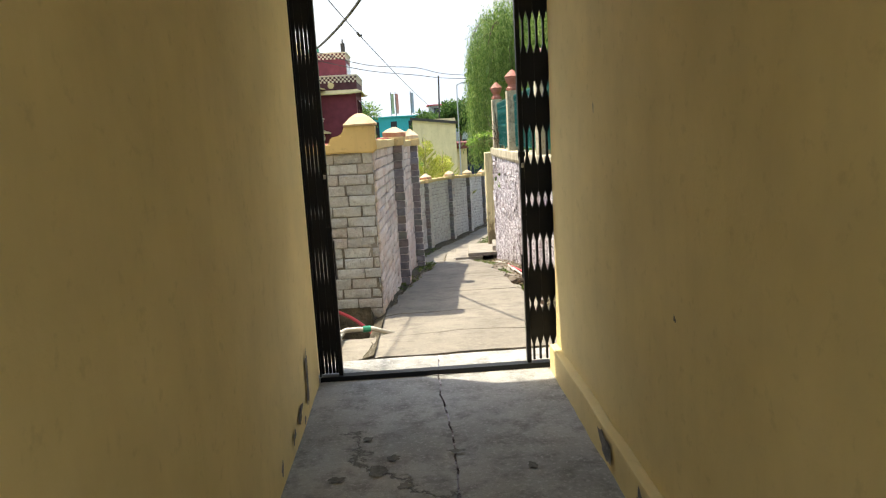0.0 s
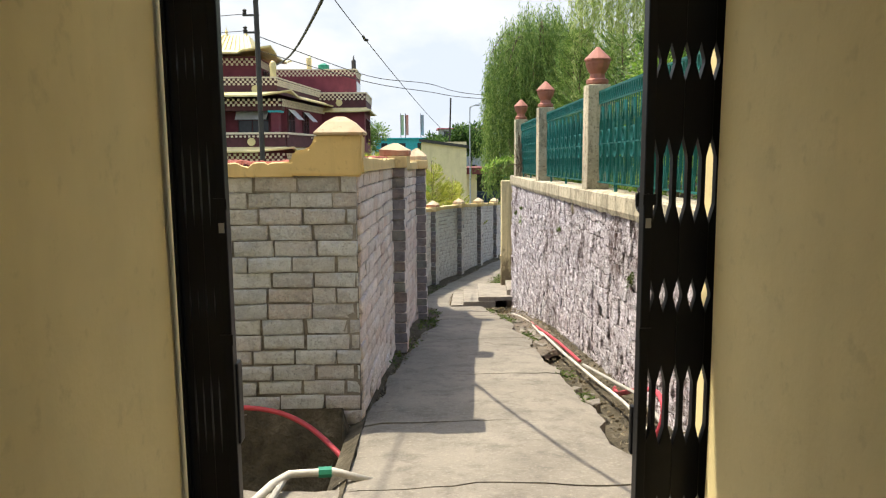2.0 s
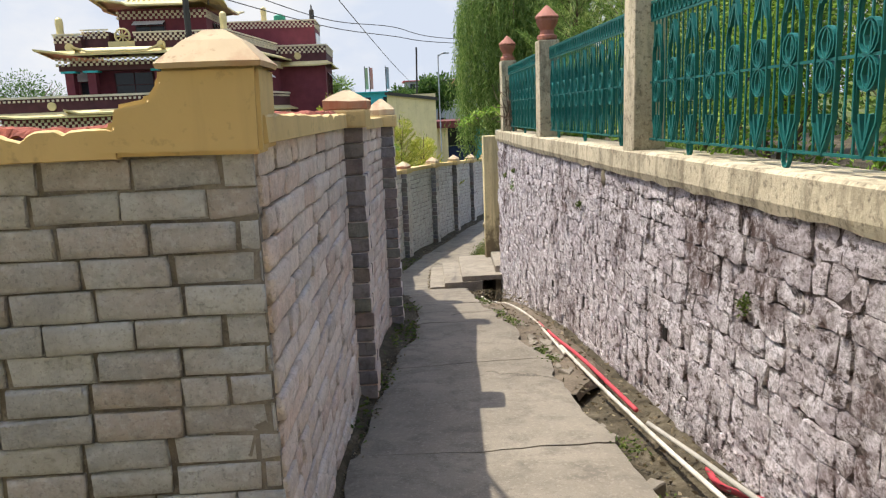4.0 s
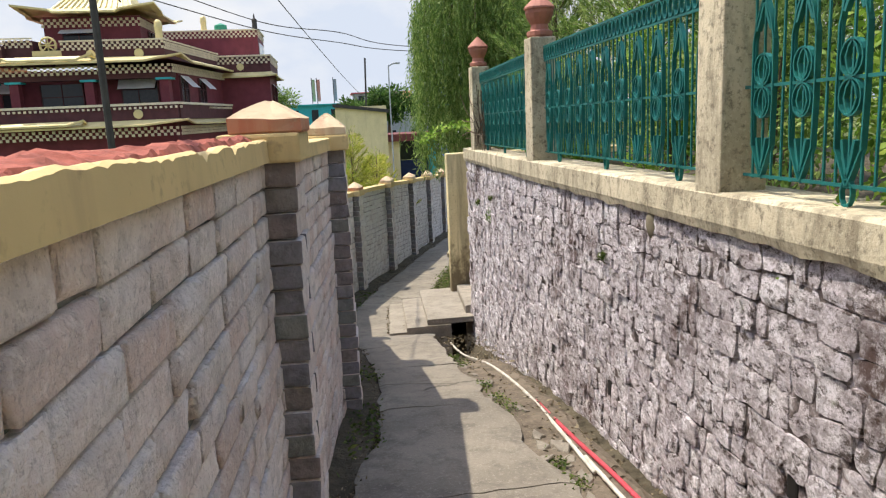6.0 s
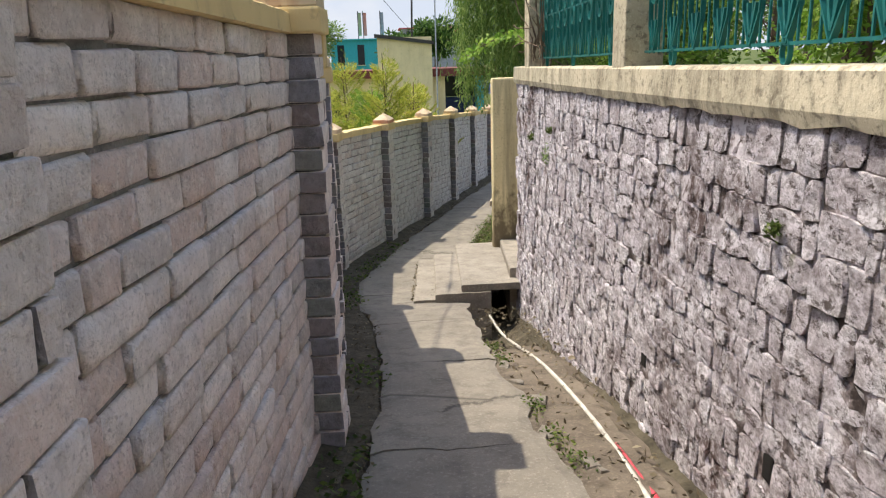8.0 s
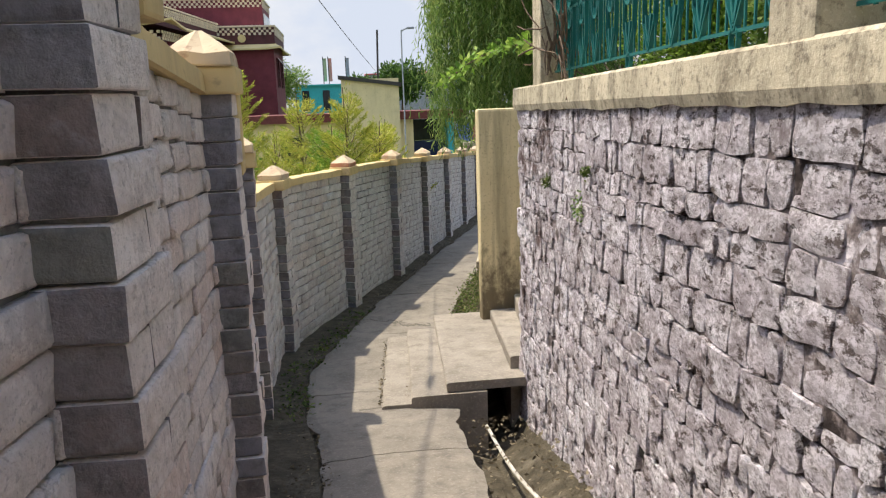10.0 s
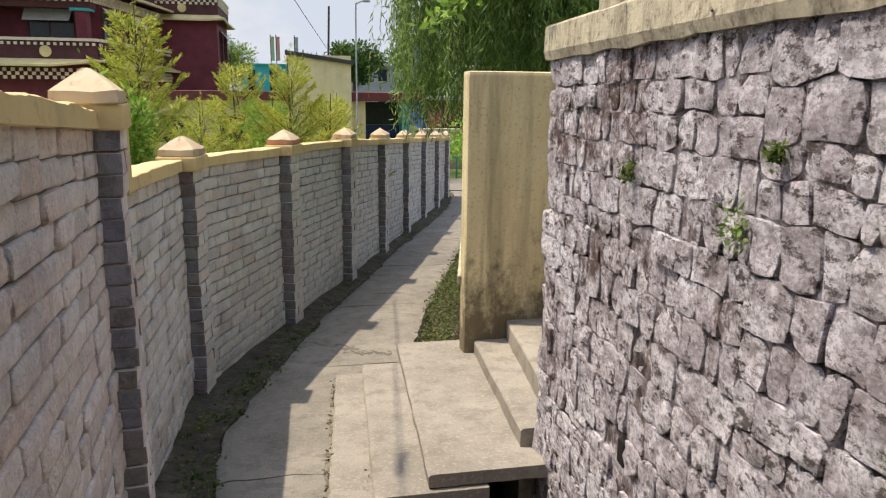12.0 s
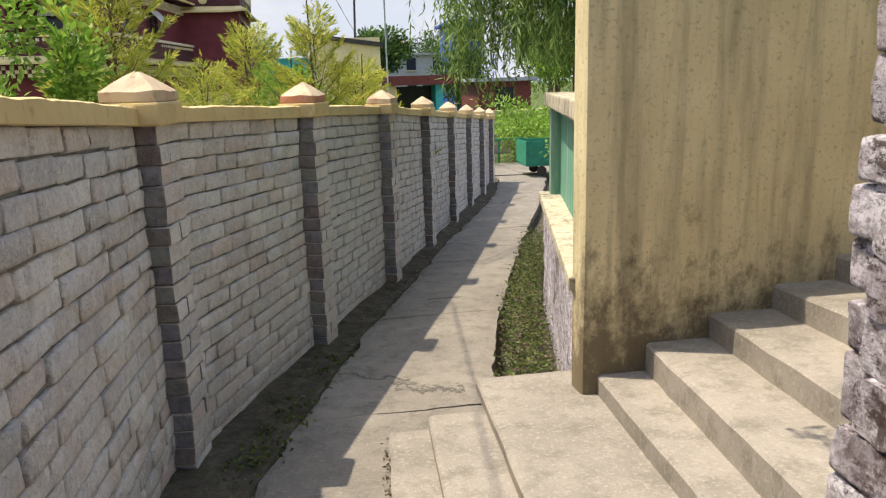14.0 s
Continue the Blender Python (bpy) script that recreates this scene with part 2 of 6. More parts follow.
TEAL = plain("green_fence_enamel", (0.015, 0.142, 0.132), 0.4, 0.1, bump=0.1)
LITMETAL = plain("dull_steel", (0.42, 0.42, 0.42), 0.45, 0.8)
WHITEPIPE = plain("dirty_white_plastic", (0.58, 0.54, 0.47), 0.6, vary=0.45, scale=9)
REDHOSE = plain("red_rubber_hose", (0.48, 0.06, 0.08), 0.45)
GREYPIPE = plain("grey_plastic_pipe", (0.36, 0.34, 0.30), 0.6)
GREENJOIN = plain("green_pipe_joint", (0.03, 0.24, 0.15), 0.5)
BARK = plain("bark", (0.14, 0.10, 0.07), 0.95, vary=0.5, scale=14, bump=0.8)
GOLDLEAF = make_leaf("golden_cypress_leaf", (0.20, 0.26, 0.035), (0.49, 0.52, 0.08), (0.70, 0.59, 0.16))
GREENLEAF = make_leaf("green_shrub_leaf", (0.10, 0.21, 0.025), (0.26, 0.43, 0.06), (0.44, 0.56, 0.13))
PALEWILLOW = make_leaf("pale_willow_leaf", (0.18, 0.25, 0.06), (0.36, 0.45, 0.14), (0.55, 0.60, 0.27))
WILLOWLEAF = make_leaf("willow_leaf", (0.07, 0.14, 0.03), (0.19, 0.30, 0.07), (0.36, 0.44, 0.15))
RENDER = plain("grey_house_render", (0.50, 0.485, 0.46), 0.9, vary=0.25, scale=1.5)
WEEDLEAF = make_leaf("weed_leaf", (0.04, 0.07, 0.015), (0.10, 0.15, 0.03), (0.22, 0.26, 0.07))
DARKLEAF = make_leaf("dark_tree_leaf", (0.03, 0.07, 0.015), (0.07, 0.15, 0.03), (0.14, 0.22, 0.06))
DRYLEAF = make_leaf("dry_litter_leaf", (0.06, 0.048, 0.032), (0.20, 0.16, 0.10), (0.40, 0.34, 0.23))


# ---- building helpers ----
def thing(name, loc, label, category, group="", kind=""):
    ob = new(name)
    ob.empty_display_size = 0.1
    ob.matrix_basis = Matrix.Translation(loc)
    return tagged(ob, label, category, group, kind)


def place(ob, parent):
    ob.parent = parent
    base = parent
    m = parent.matrix_basis
    while base.parent:
        base = base.parent
        m = base.matrix_basis @ base.matrix_basis.inverted() @ m
    ob.matrix_parent_inverse = world_of(parent).inverted()
    return ob


def world_of(ob):
    m = ob.matrix_basis
    if ob.parent:
        m = world_of(ob.parent) @ ob.matrix_parent_inverse @ m
    return m


def mesh_of(name, bm, *materials):
    me = bpy.data.meshes.new(name)
    bm.to_mesh(me)
    bm.free()
    for m in materials:
        me.materials.append(m)
    return me


def part(name, bm, material, parent, label="", smooth=False):
    me = mesh_of(name, bm, material)
    if smooth:
        me.shade_smooth()
    ob = new(name, me)
    place(ob, parent)
    return tagged(ob, label)


def solo(name, bm, material, label, category, group="", kind="", smooth=False):
    me = mesh_of(name, bm, material)
    if smooth:
        me.shade_smooth()
    return tagged(new(name, me), label, category, group, kind)


def raw(name, verts, faces, material, parent=None, smooth=False):
    me = bpy.data.meshes.new(name)
    me.from_pydata(verts, [], faces)
    me.materials.append(material)
    if smooth:
        me.shade_smooth()
    ob = new(name, me)
    if parent:
        place(ob, parent)
    return ob


def box(bm, x0, x1, y0, y1, z0, z1, bevel=0.0, m=None, jitter=0.0):
    vs = [bm.verts.new((x, y, z)) for z in (z0, z1) for y in (y0, y1) for x in (x0, x1)]
    fs = [bm.faces.new([vs[i] for i in f]) for f in ((0, 2, 3, 1), (4, 5, 7, 6), (0, 1, 5, 4), (1, 3, 7, 5), (3, 2, 6, 7), (2, 0, 4, 6))]
    if jitter:
        for v in vs:
            v.co += Vector([random.uniform(-jitter, jitter) for _ in range(3)])
    got = vs
    if bevel:
        r = bmesh.ops.bevel(bm, geom=list({e for f in fs for e in f.edges}), offset=bevel, segments=2, affect="EDGES", profile=0.6)
        got = list({v for f in r["faces"] for v in f.verts} | {v for v in vs if v.is_valid})
    if m:
        for v in got:
            v.co = m @ v.co
    return bm


def cube(x0, x1, y0, y1, z0, z1, bevel=0.0, m=None):
    return box(bmesh.new(), x0, x1, y0, y1, z0, z1, bevel, m)


def tube(points, radius, sides=8, taper=1.0):
    bm = bmesh.new()
    pts = [Vector(p) for p in points]
    rings = []
    for i, p in enumerate(pts):
        d = (pts[min(i + 1, len(pts) - 1)] - pts[max(i - 1, 0)]).normalized()
        side = d.cross(Vector((0, 0, 1)) if abs(d.z) < 0.9 else Vector((1, 0, 0))).normalized()
        up = side.cross(d)
        r = radius * (1 + (taper - 1) * i / max(1, len(pts) - 1))
        rings.append([bm.verts.new(p + r * (math.cos(a) * side + math.sin(a) * up)) for a in [2 * math.pi * k / sides for k in range(sides)]])
    for a, b in zip(rings, rings[1:]):
        for k in range(sides):
            bm.faces.new((a[k], a[(k + 1) % sides], b[(k + 1) % sides], b[k]))
    bm.faces.new(rings[0][::-1])
    bm.faces.new(rings[-1])
    return bm


def smooth_line(points, steps=6):
    pts = [Vector(p) for p in points]
    out = []
    for i in range(len(pts) - 1):
        a, b, c, d = pts[max(i - 1, 0)], pts[i], pts[i + 1], pts[min(i + 2, len(pts) - 1)]
        for k in range(steps):
            t = k / steps
            out.append(0.5 * (2 * b + (c - a) * t + (2 * a - 5 * b + 4 * c - d) * t * t + (3 * b - a - 3 * c + d) * t ** 3))
    return out + [pts[-1]]


def lathe(profile, centre, sides=16):
    bm = bmesh.new()
    rings = [[bm.verts.new((centre[0] + r * math.cos(2 * math.pi * k / sides), centre[1] + r * math.sin(2 * math.pi * k / sides), centre[2] + z)) for k in range(sides)] for r, z in profile]
    for a, b in zip(rings, rings[1:]):
        for k in range(sides):
            bm.faces.new((a[k], a[(k + 1) % sides], b[(k + 1) % sides], b[k]))
    bm.faces.new(rings[0][::-1])
    bm.faces.new(rings[-1])
    return bm


# ---- plan ----
def along(y, table):
    return float(np.interp(y, [p[0] for p in table], [p[1] for p in table]))


FALL = [(4.6, 0.0), (6.7, -0.22), (11.1, -0.65), (14.3, -1.18), (15.6, -1.46), (16.5, -1.58), (18.0, -1.73), (22.0, -1.95), (30.5, -2.32), (40.0, -2.4)]
PATH_LEFT = [(4.6, -0.38), (5.3, -0.38), (6.7, -0.33), (8.4, -0.17), (9.9, 0.0), (10.7, 0.18), (12.0, 0.29), (13.2, 0.27), (14.6, 0.17), (15.6, 0.02), (17.0, -0.05), (18.0, 0.16), (18.6, 0.31), (20.2, 0.74), (22.0, 1.35), (24.0, 2.0), (26.0, 2.72), (30.0, 4.15), (33.0, 5.0)]
PATH_RIGHT = [(4.6, 1.16), (6.2, 1.12), (7.8, 1.15), (9.7, 1.15), (11.7, 1.10), (13.5, 1.07), (14.8, 1.12), (15.55, 1.2), (15.6, 0.75), (17.9, 0.88), (17.95, 1.30), (18.3, 1.42), (20.3, 1.92), (23.9, 3.1), (28.7, 4.85), (33.0, 6.3)]
STONE_FACE = [(4.6, 1.585), (8.0, 1.60), (13.0, 1.665), (15.85, 1.772), (18.0, 1.84), (21.0, 2.6), (24.0, 3.7), (29.0, 5.5), (33.0, 7.0)]


def zg(y):
    return along(y, FALL)


# wall line: pier near corner (x of the pier's face, y)
PIERS = [(-0.11, 9.0), (0.11, 11.44), (0.015, 13.3), (-0.235, 15.6), (-0.26, 17.92), (0.43, 19.95), (1.20, 22.1), (1.92, 24.2), (2.63, 26.3), (3.34, 28.4), (4.03, 30.4), (4.68, 32.3)]
TOPS = [1.31, 1.24, 0.975, 0.495, 0.06, -0.01, -0.09, -0.22, -0.35, -0.48, -0.60, -0.72]
WALL_FACE = [(6.7, -0.34), (9.0, -0.225), (11.44, -0.01), (13.3, -0.105), (15.6, -0.335), (17.9, -0.375), (19.95, 0.305), (22.1, 1.075), (24.2, 1.80), (26.3, 2.515), (28.4, 3.23), (30.4, 3.92), (32.3, 4.57)]


# height of the coping at the near end of each bay
BAY_STARTS = [1.335, 1.275, 1.085, 0.625, 0.175]


# ---- ground: one sheet ----
def build_ground():
    ys = [-400, -120, -40, -12, -5, 0, 3, 4.5] + [4.7 + 0.25 * i for i in range(115)] + [34.5, 37, 42, 50, 58, 70, 100, 160, 300, 700]
    verts, faces = [], []
    for y in ys:
        g = zg(y)
        yc = min(max(y, 4.6), 33.0)
        wl, wr = along(yc, WALL_FACE), along(yc, STONE_FACE)
        pl, pr = along(yc, PATH_LEFT), along(yc, PATH_RIGHT)
        yard = along(y, [(4, -0.1), (9, -0.2), (14, -0.6), (18, -1.1), (30, -1.9), (40, -2.3)])
        if y < 6.65:
            yard = g - 0.5
        bank = along(y, [(4, 0.9), (15.70, 0.85), (15.72, -2.2), (17.9, -2.2), (17.92, -0.7), (20, -0.9), (26, -1.7), (33, -2.3)])
        dl = 0.42 if y < 6.6 else 0.0
        dr = along(y, [(4.6, 0.22), (8, 0.07), (12, 0.08), (13.6, 0.35), (17.6, 0.5), (18.5, 0.2), (24, 0.12)])
        rough = lambda k: 0.03 * (noise.noise((k * 1.7, y * 1.9, 0.3)))
        if 4.6 <= y <= 33.5:
            cols = [(-700, g), (-150, g), (-60, g), (-25, yard), (-8, yard), (wl - 0.6, yard), (wl - 0.14, yard), (wl - 0.10, g - 0.06),
                    (wl, g + 0.01 + rough(1)), (0.5 * (wl + pl), g - 0.015 - dl * 0.4 + 0.6 * rough(2)), (pl - 0.02, g - 0.012 - dl + 0.4 * rough(3)), (pl + 0.02, g - 0.09),
                    (pr - 0.02, g - 0.09), (pr + 0.05, g - 0.09 - dr * 0.7 + rough(4)), (0.5 * (pr + wr), g - 0.05 - dr + rough(5)), (wr - 0.05, g - 0.02 - dr * 0.7 + rough(6)),
                    (wr + 0.10, g - 0.05), (wr + 0.2, bank), (wr + 1.2, bank), (wr + 4, bank), (wr + 14, bank), (60, g), (150, g), (700, g)]
        else:
            h = g if y > 33.5 else -0.05
            xs = [-700, -150, -60, -25, -8, -2, -1.2, -1.1, -1, -0.8, -0.6, -0.4, 1.2, 1.3, 1.4, 1.6, 1.7, 1.8, 3, 6, 16, 60, 150, 700]
            if y > 33.5:
                xs = [-700, -150, -60, -25, -8, 0, 2, 3, 4.2, 4.4, 4.6, 5.0, 6.3, 6.5, 6.8, 7.2, 7.4, 7.6, 8.5, 12, 22, 60, 150, 700]
            cols = [(x, h - 0.05) for x in xs]
        verts += [(x, y, z) for x, z in cols]
    n = 24
    for j in range(len(ys) - 1):
        for i in range(n - 1):
            a = j * n + i
            faces.append((a, a + 1, a + n + 1, a + n))
    ob = raw("ground", verts, faces, SOIL)
    ob.data.materials.append(GROUND)
    for p in ob.data.polygons:
        if (not -2 < p.center.x < 8 and not (4 < p.center.y < 6.8 and -5 < p.center.x < 2)) or p.center.y > 33.5:
            p.material_index = 1
    tagged(ob, "damp brown soil with leaf litter and weeds along the path", "ground", kind="structure")


build_ground()


def build_path():
    """Concrete slabs of uneven length with open cracks between them."""
    road = thing("pavement", (0.4, 5, -0.1), "worn pale concrete footpath with cracks and broken edges", "path", kind="structure")
    cuts = [4.68, 5.45, 6.55, 7.95, 9.7, 11.3, 12.9, 14.35, 16.2, 18.4, 20.6, 23.0, 25.4, 28.0, 30.6, 33.6]
    for k, (ya, yb) in enumerate(zip(cuts, cuts[1:])):
        bm = bmesh.new()
        gap = random.uniform(0.004, 0.009)
        nx, ny = 14, max(8, int((yb - ya) / 0.1))
        grid = []
        for j in range(ny + 1):
            row = []
            for i in range(nx + 1):
                u, v = i / nx, j / ny
                y = ya + gap + (yb - ya - 2 * gap) * v
                if j in (0, ny):
                    cut = ya if j == 0 else yb
                    y += 0.05 * noise.noise((u * 3.0, cut * 3.1, 0)) + 0.02 * noise.noise((u * 13.0, cut * 3.1, 2))
                l, r = along(y, PATH_LEFT), along(y, PATH_RIGHT)
                rag = 0.10 if y < 14 else 0.05
                l += 0.05 * noise.noise((0, y * 2.1, 4)) + 0.03 * noise.noise((0, y * 7, 5))
                r += rag * noise.noise((9, y * 1.7, 4)) + 0.04 * noise.noise((9, y * 6, 5))
                x = l + (r - l) * u
                z = zg(y) + 0.012 * noise.noise((x * 1.5, y * 1.5, 7)) + 0.004 * math.sin(k * 2.2) * (2 * u - 1)
                edge = min(u, 1 - u) * (r - l)
                if edge < 0.03:
                    z -= 0.014
                row.append(bm.verts.new((x, y, z)))
            grid.append(row)
        for a, b in zip(grid, grid[1:]):
            for i in range(nx):
                bm.faces.new((a[i], a[i + 1], b[i + 1], b[i]))
        rim = [e for e in bm.edges if e.is_boundary]
        ext = bmesh.ops.extrude_edge_only(bm, edges=rim)
        for v in [g for g in ext["geom"] if isinstance(g, bmesh.types.BMVert)]:
            v.co.z -= 0.12
        bmesh.ops.recalc_face_normals(bm, faces=bm.faces)
        part("slab", bm, PATH, road, smooth=False)


build_path()


def build_apron():
    """Thin muddy concrete between the broken path edge and the stone wall."""
    ob = thing("pavement_apron", (1.3, 11, -0.6), "thin muddy brown concrete apron along the foot of the stone wall", "path", kind="structure")
    verts, faces, n, m = [], [], 70, 7
    for i in range(n + 1):
        y = 8.9 + 4.9 * i / n
        a = along(y, PATH_RIGHT) - 0.06
        b = along(y, STONE_FACE) - 0.03 - 0.07 * abs(noise.noise((y * 2.2, 3, 1)))
        if y < 9.3:
            b = a + (b - a) * (0.25 + 0.75 * (y - 8.9) / 0.4)
        fall = 0.035 + max(0, y - 13.0) * 0.16
        for j in range(m):
            x = a + (b - a) * j / (m - 1)
            verts.append((x, y + 0.05 * noise.noise((x * 4, y, 0)), zg(y) - fall + 0.022 * noise.noise((x * 5, y * 3, 2)) + 0.008 * noise.noise((x * 17, y * 15, 2)) - (0.05 if j == m - 1 else 0)))
    for i in range(n):
        for j in range(m - 1):
            c = i * m + j
            faces.append((c, c + 1, c + m + 1, c + m))
    raw("skim", verts, faces, APRON, ob)


build_apron()


def build_fragments():
    """Pieces broken off the path's edge, lying in the gutter."""
    rnd = random.Random(31)
    for k in range(34):
        y = rnd.choice((7.3, 8.0, 9.6, 10.0, 10.4, 11.1, 11.6, 12.2, 12.9)) + rnd.uniform(-0.25, 0.25)
        x = along(y, PATH_RIGHT) + rnd.uniform(-0.02, 0.16)
        size = rnd.uniform(0.02, 0.058)
        ob = thing("concrete_fragment", (x, y, zg(y) - 0.04), "broken grey concrete fragment beside the path", "rubble", "fragments of the path's edge")
        bm = bmesh.new()
        n = rnd.randint(5, 7)
        tilt = rnd.uniform(-0.25, 0.25), rnd.uniform(-0.25, 0.25)
        rings = []
        for h, w in ((-0.05, 1.05), (0.014, 1.0), (0.022, 0.86)):
            ring = []
            for i in range(n):
                t = 2 * math.pi * (i + 0.3 * math.sin(7 * i + k)) / n
                q = size * w * (1 + 0.35 * math.sin(3.7 * i + 1.9 * k))
                dx, dy = q * math.cos(t), q * 1.3 * math.sin(t)
                ring.append(bm.verts.new((x + dx, y + dy, zg(y) - 0.04 + h + tilt[0] * dx + tilt[1] * dy)))
            rings.append(ring)
        for a, b in zip(rings, rings[1:]):
            for i in range(n):
                bm.faces.new((a[i], a[(i + 1) % n], b[(i + 1) % n], b[i]))
        bm.faces.new(rings[-1])
        part("piece", bm, PATH, ob)


build_fragments()


# ---- brick wall beside the path ----
def brick_variants(material, count=10):
    out = []
    for k in range(count):
        rnd = random.Random(k)
        bm = bmesh.new()
        j = lambda s: rnd.uniform(-s, s) * 2.1
        back = [bm.verts.new((sx * 0.5, -1, sz * 0.5)) for sx, sz in ((-1, -1), (1, -1), (1, 1), (-1, 1))]
        mid = [bm.verts.new((sx * (0.5 + j(0.008)), -0.25, sz * (0.5 + j(0.03)))) for sx, sz in ((-1, -1), (1, -1), (1, 1), (-1, 1))]
        rim = [bm.verts.new((sx * (0.485 + j(0.008)), -0.07 + j(0.03), sz * (0.455 + j(0.03)))) for sx, sz in ((-1, -1), (1, -1), (1, 1), (-1, 1))]
        front = [bm.verts.new((sx * (0.445 + j(0.02)), j(0.05), sz * (0.33 + j(0.05)))) for sx, sz in ((-1, -1), (1, -1), (1, 1), (-1, 1))]
        for a, b in ((back, mid), (mid, rim), (rim, front)):
            for i in range(4):
                bm.faces.new((a[i], a[(i + 1) % 4], b[(i + 1) % 4], b[i]))
        bm.faces.new(front)
        bmesh.ops.recalc_face_normals(bm, faces=bm.faces)
        me = mesh_of("brick", bm, material)
        me.shade_smooth()
        out.append(me)
    return out


BRICKS = brick_variants(BRICK)
PINKBRICKS = brick_variants(PINKBRICK)
GREYBRICKS = brick_variants(GREYBRICK)
COURSE, LENGTH = 0.0985, 0.268


def frame_of(p0, p1, z0, z1):
    a = Vector((p1[0] - p0[0], p1[1] - p0[1], z1 - z0))
    size = a.length
    a.normalize()
    nrm = Vector((a.y, -a.x, 0)).normalized()
    return a, nrm, nrm.cross(a), size


def lay_bricks(parent, p0, p1, z0, z1, drop, far=False, kinds=BRICKS):
    """Courses from the coping down; p0 to p1 with the outside on the right-hand side."""
    a, nrm, up, size = frame_of(p0, p1, z0, z1)
    up = Vector((0, 0, 1))
    base = Vector((*p0, z0))
    rows = int(drop / COURSE) + 1
    joined_v, joined_f = [], []
    for r in range(rows):
        s = -LENGTH * (0.5 if r % 2 else 0.0) + random.uniform(-0.03, 0.03)
        while s < size:
            long = LENGTH * (random.uniform(0.95, 1.06) if random.random() > 0.07 else 0.53)
            s0, s1 = max(s, 0), min(s + long, size)
            s += long
            if s1 - s0 < 0.02:
                continue
            gap = random.uniform(0.004, 0.010) if random.random() > 0.5 else random.uniform(0.013, 0.024)
            h = COURSE - random.uniform(0.003, 0.015)
            c = base + a * (0.5 * (s0 + s1)) - up * (COURSE * (r + 0.5)) + nrm * random.uniform(-0.007, 0.009)
            tilt = random.uniform(-0.022, 0.022)
            aa, uu = a + up * tilt, up - a * tilt
            m = Matrix((-aa * (s1 - s0 - gap), nrm * 0.05, uu * h)).transposed().to_4x4()
            m.translation = c
            me = random.choice(kinds)
            if far:
                k = len(joined_v)
                joined_v += [tuple(m @ v.co) for v in me.vertices]
                joined_f += [tuple(k + i for i in p.vertices) for p in me.polygons]
            else:
                ob = new("brick", me)
                ob.matrix_basis = Matrix.LocRotScale(c, Matrix((-aa, nrm, uu)).transposed().to_quaternion(), (s1 - s0 - gap, 0.05, h))
                place(ob, parent)
    if far:
        ob = raw("brickwork", joined_v, joined_f, BRICK, parent, smooth=True)
        tagged(ob, "rows of grey-washed bricks", kind="stuff")


def core(parent, p0, p1, z0, z1, drop, thick=0.2):
    a, nrm, up, size = frame_of(p0, p1, z0, z1)
    b0, b1 = Vector((*p0, z0)) - nrm * 0.02, Vector((*p1, z1)) - nrm * 0.02
    vs = [b0, b1, b1 - nrm * thick, b0 - nrm * thick]
    low = [Vector((v.x, v.y, v.z - drop - 0.3)) for v in vs]
    raw("mortar", [tuple(v) for v in vs + low], [(0, 3, 2, 1), (4, 5, 6, 7), (0, 1, 5, 4), (1, 2, 6, 5), (2, 3, 7, 6), (3, 0, 4, 7)], MORTAR, parent)


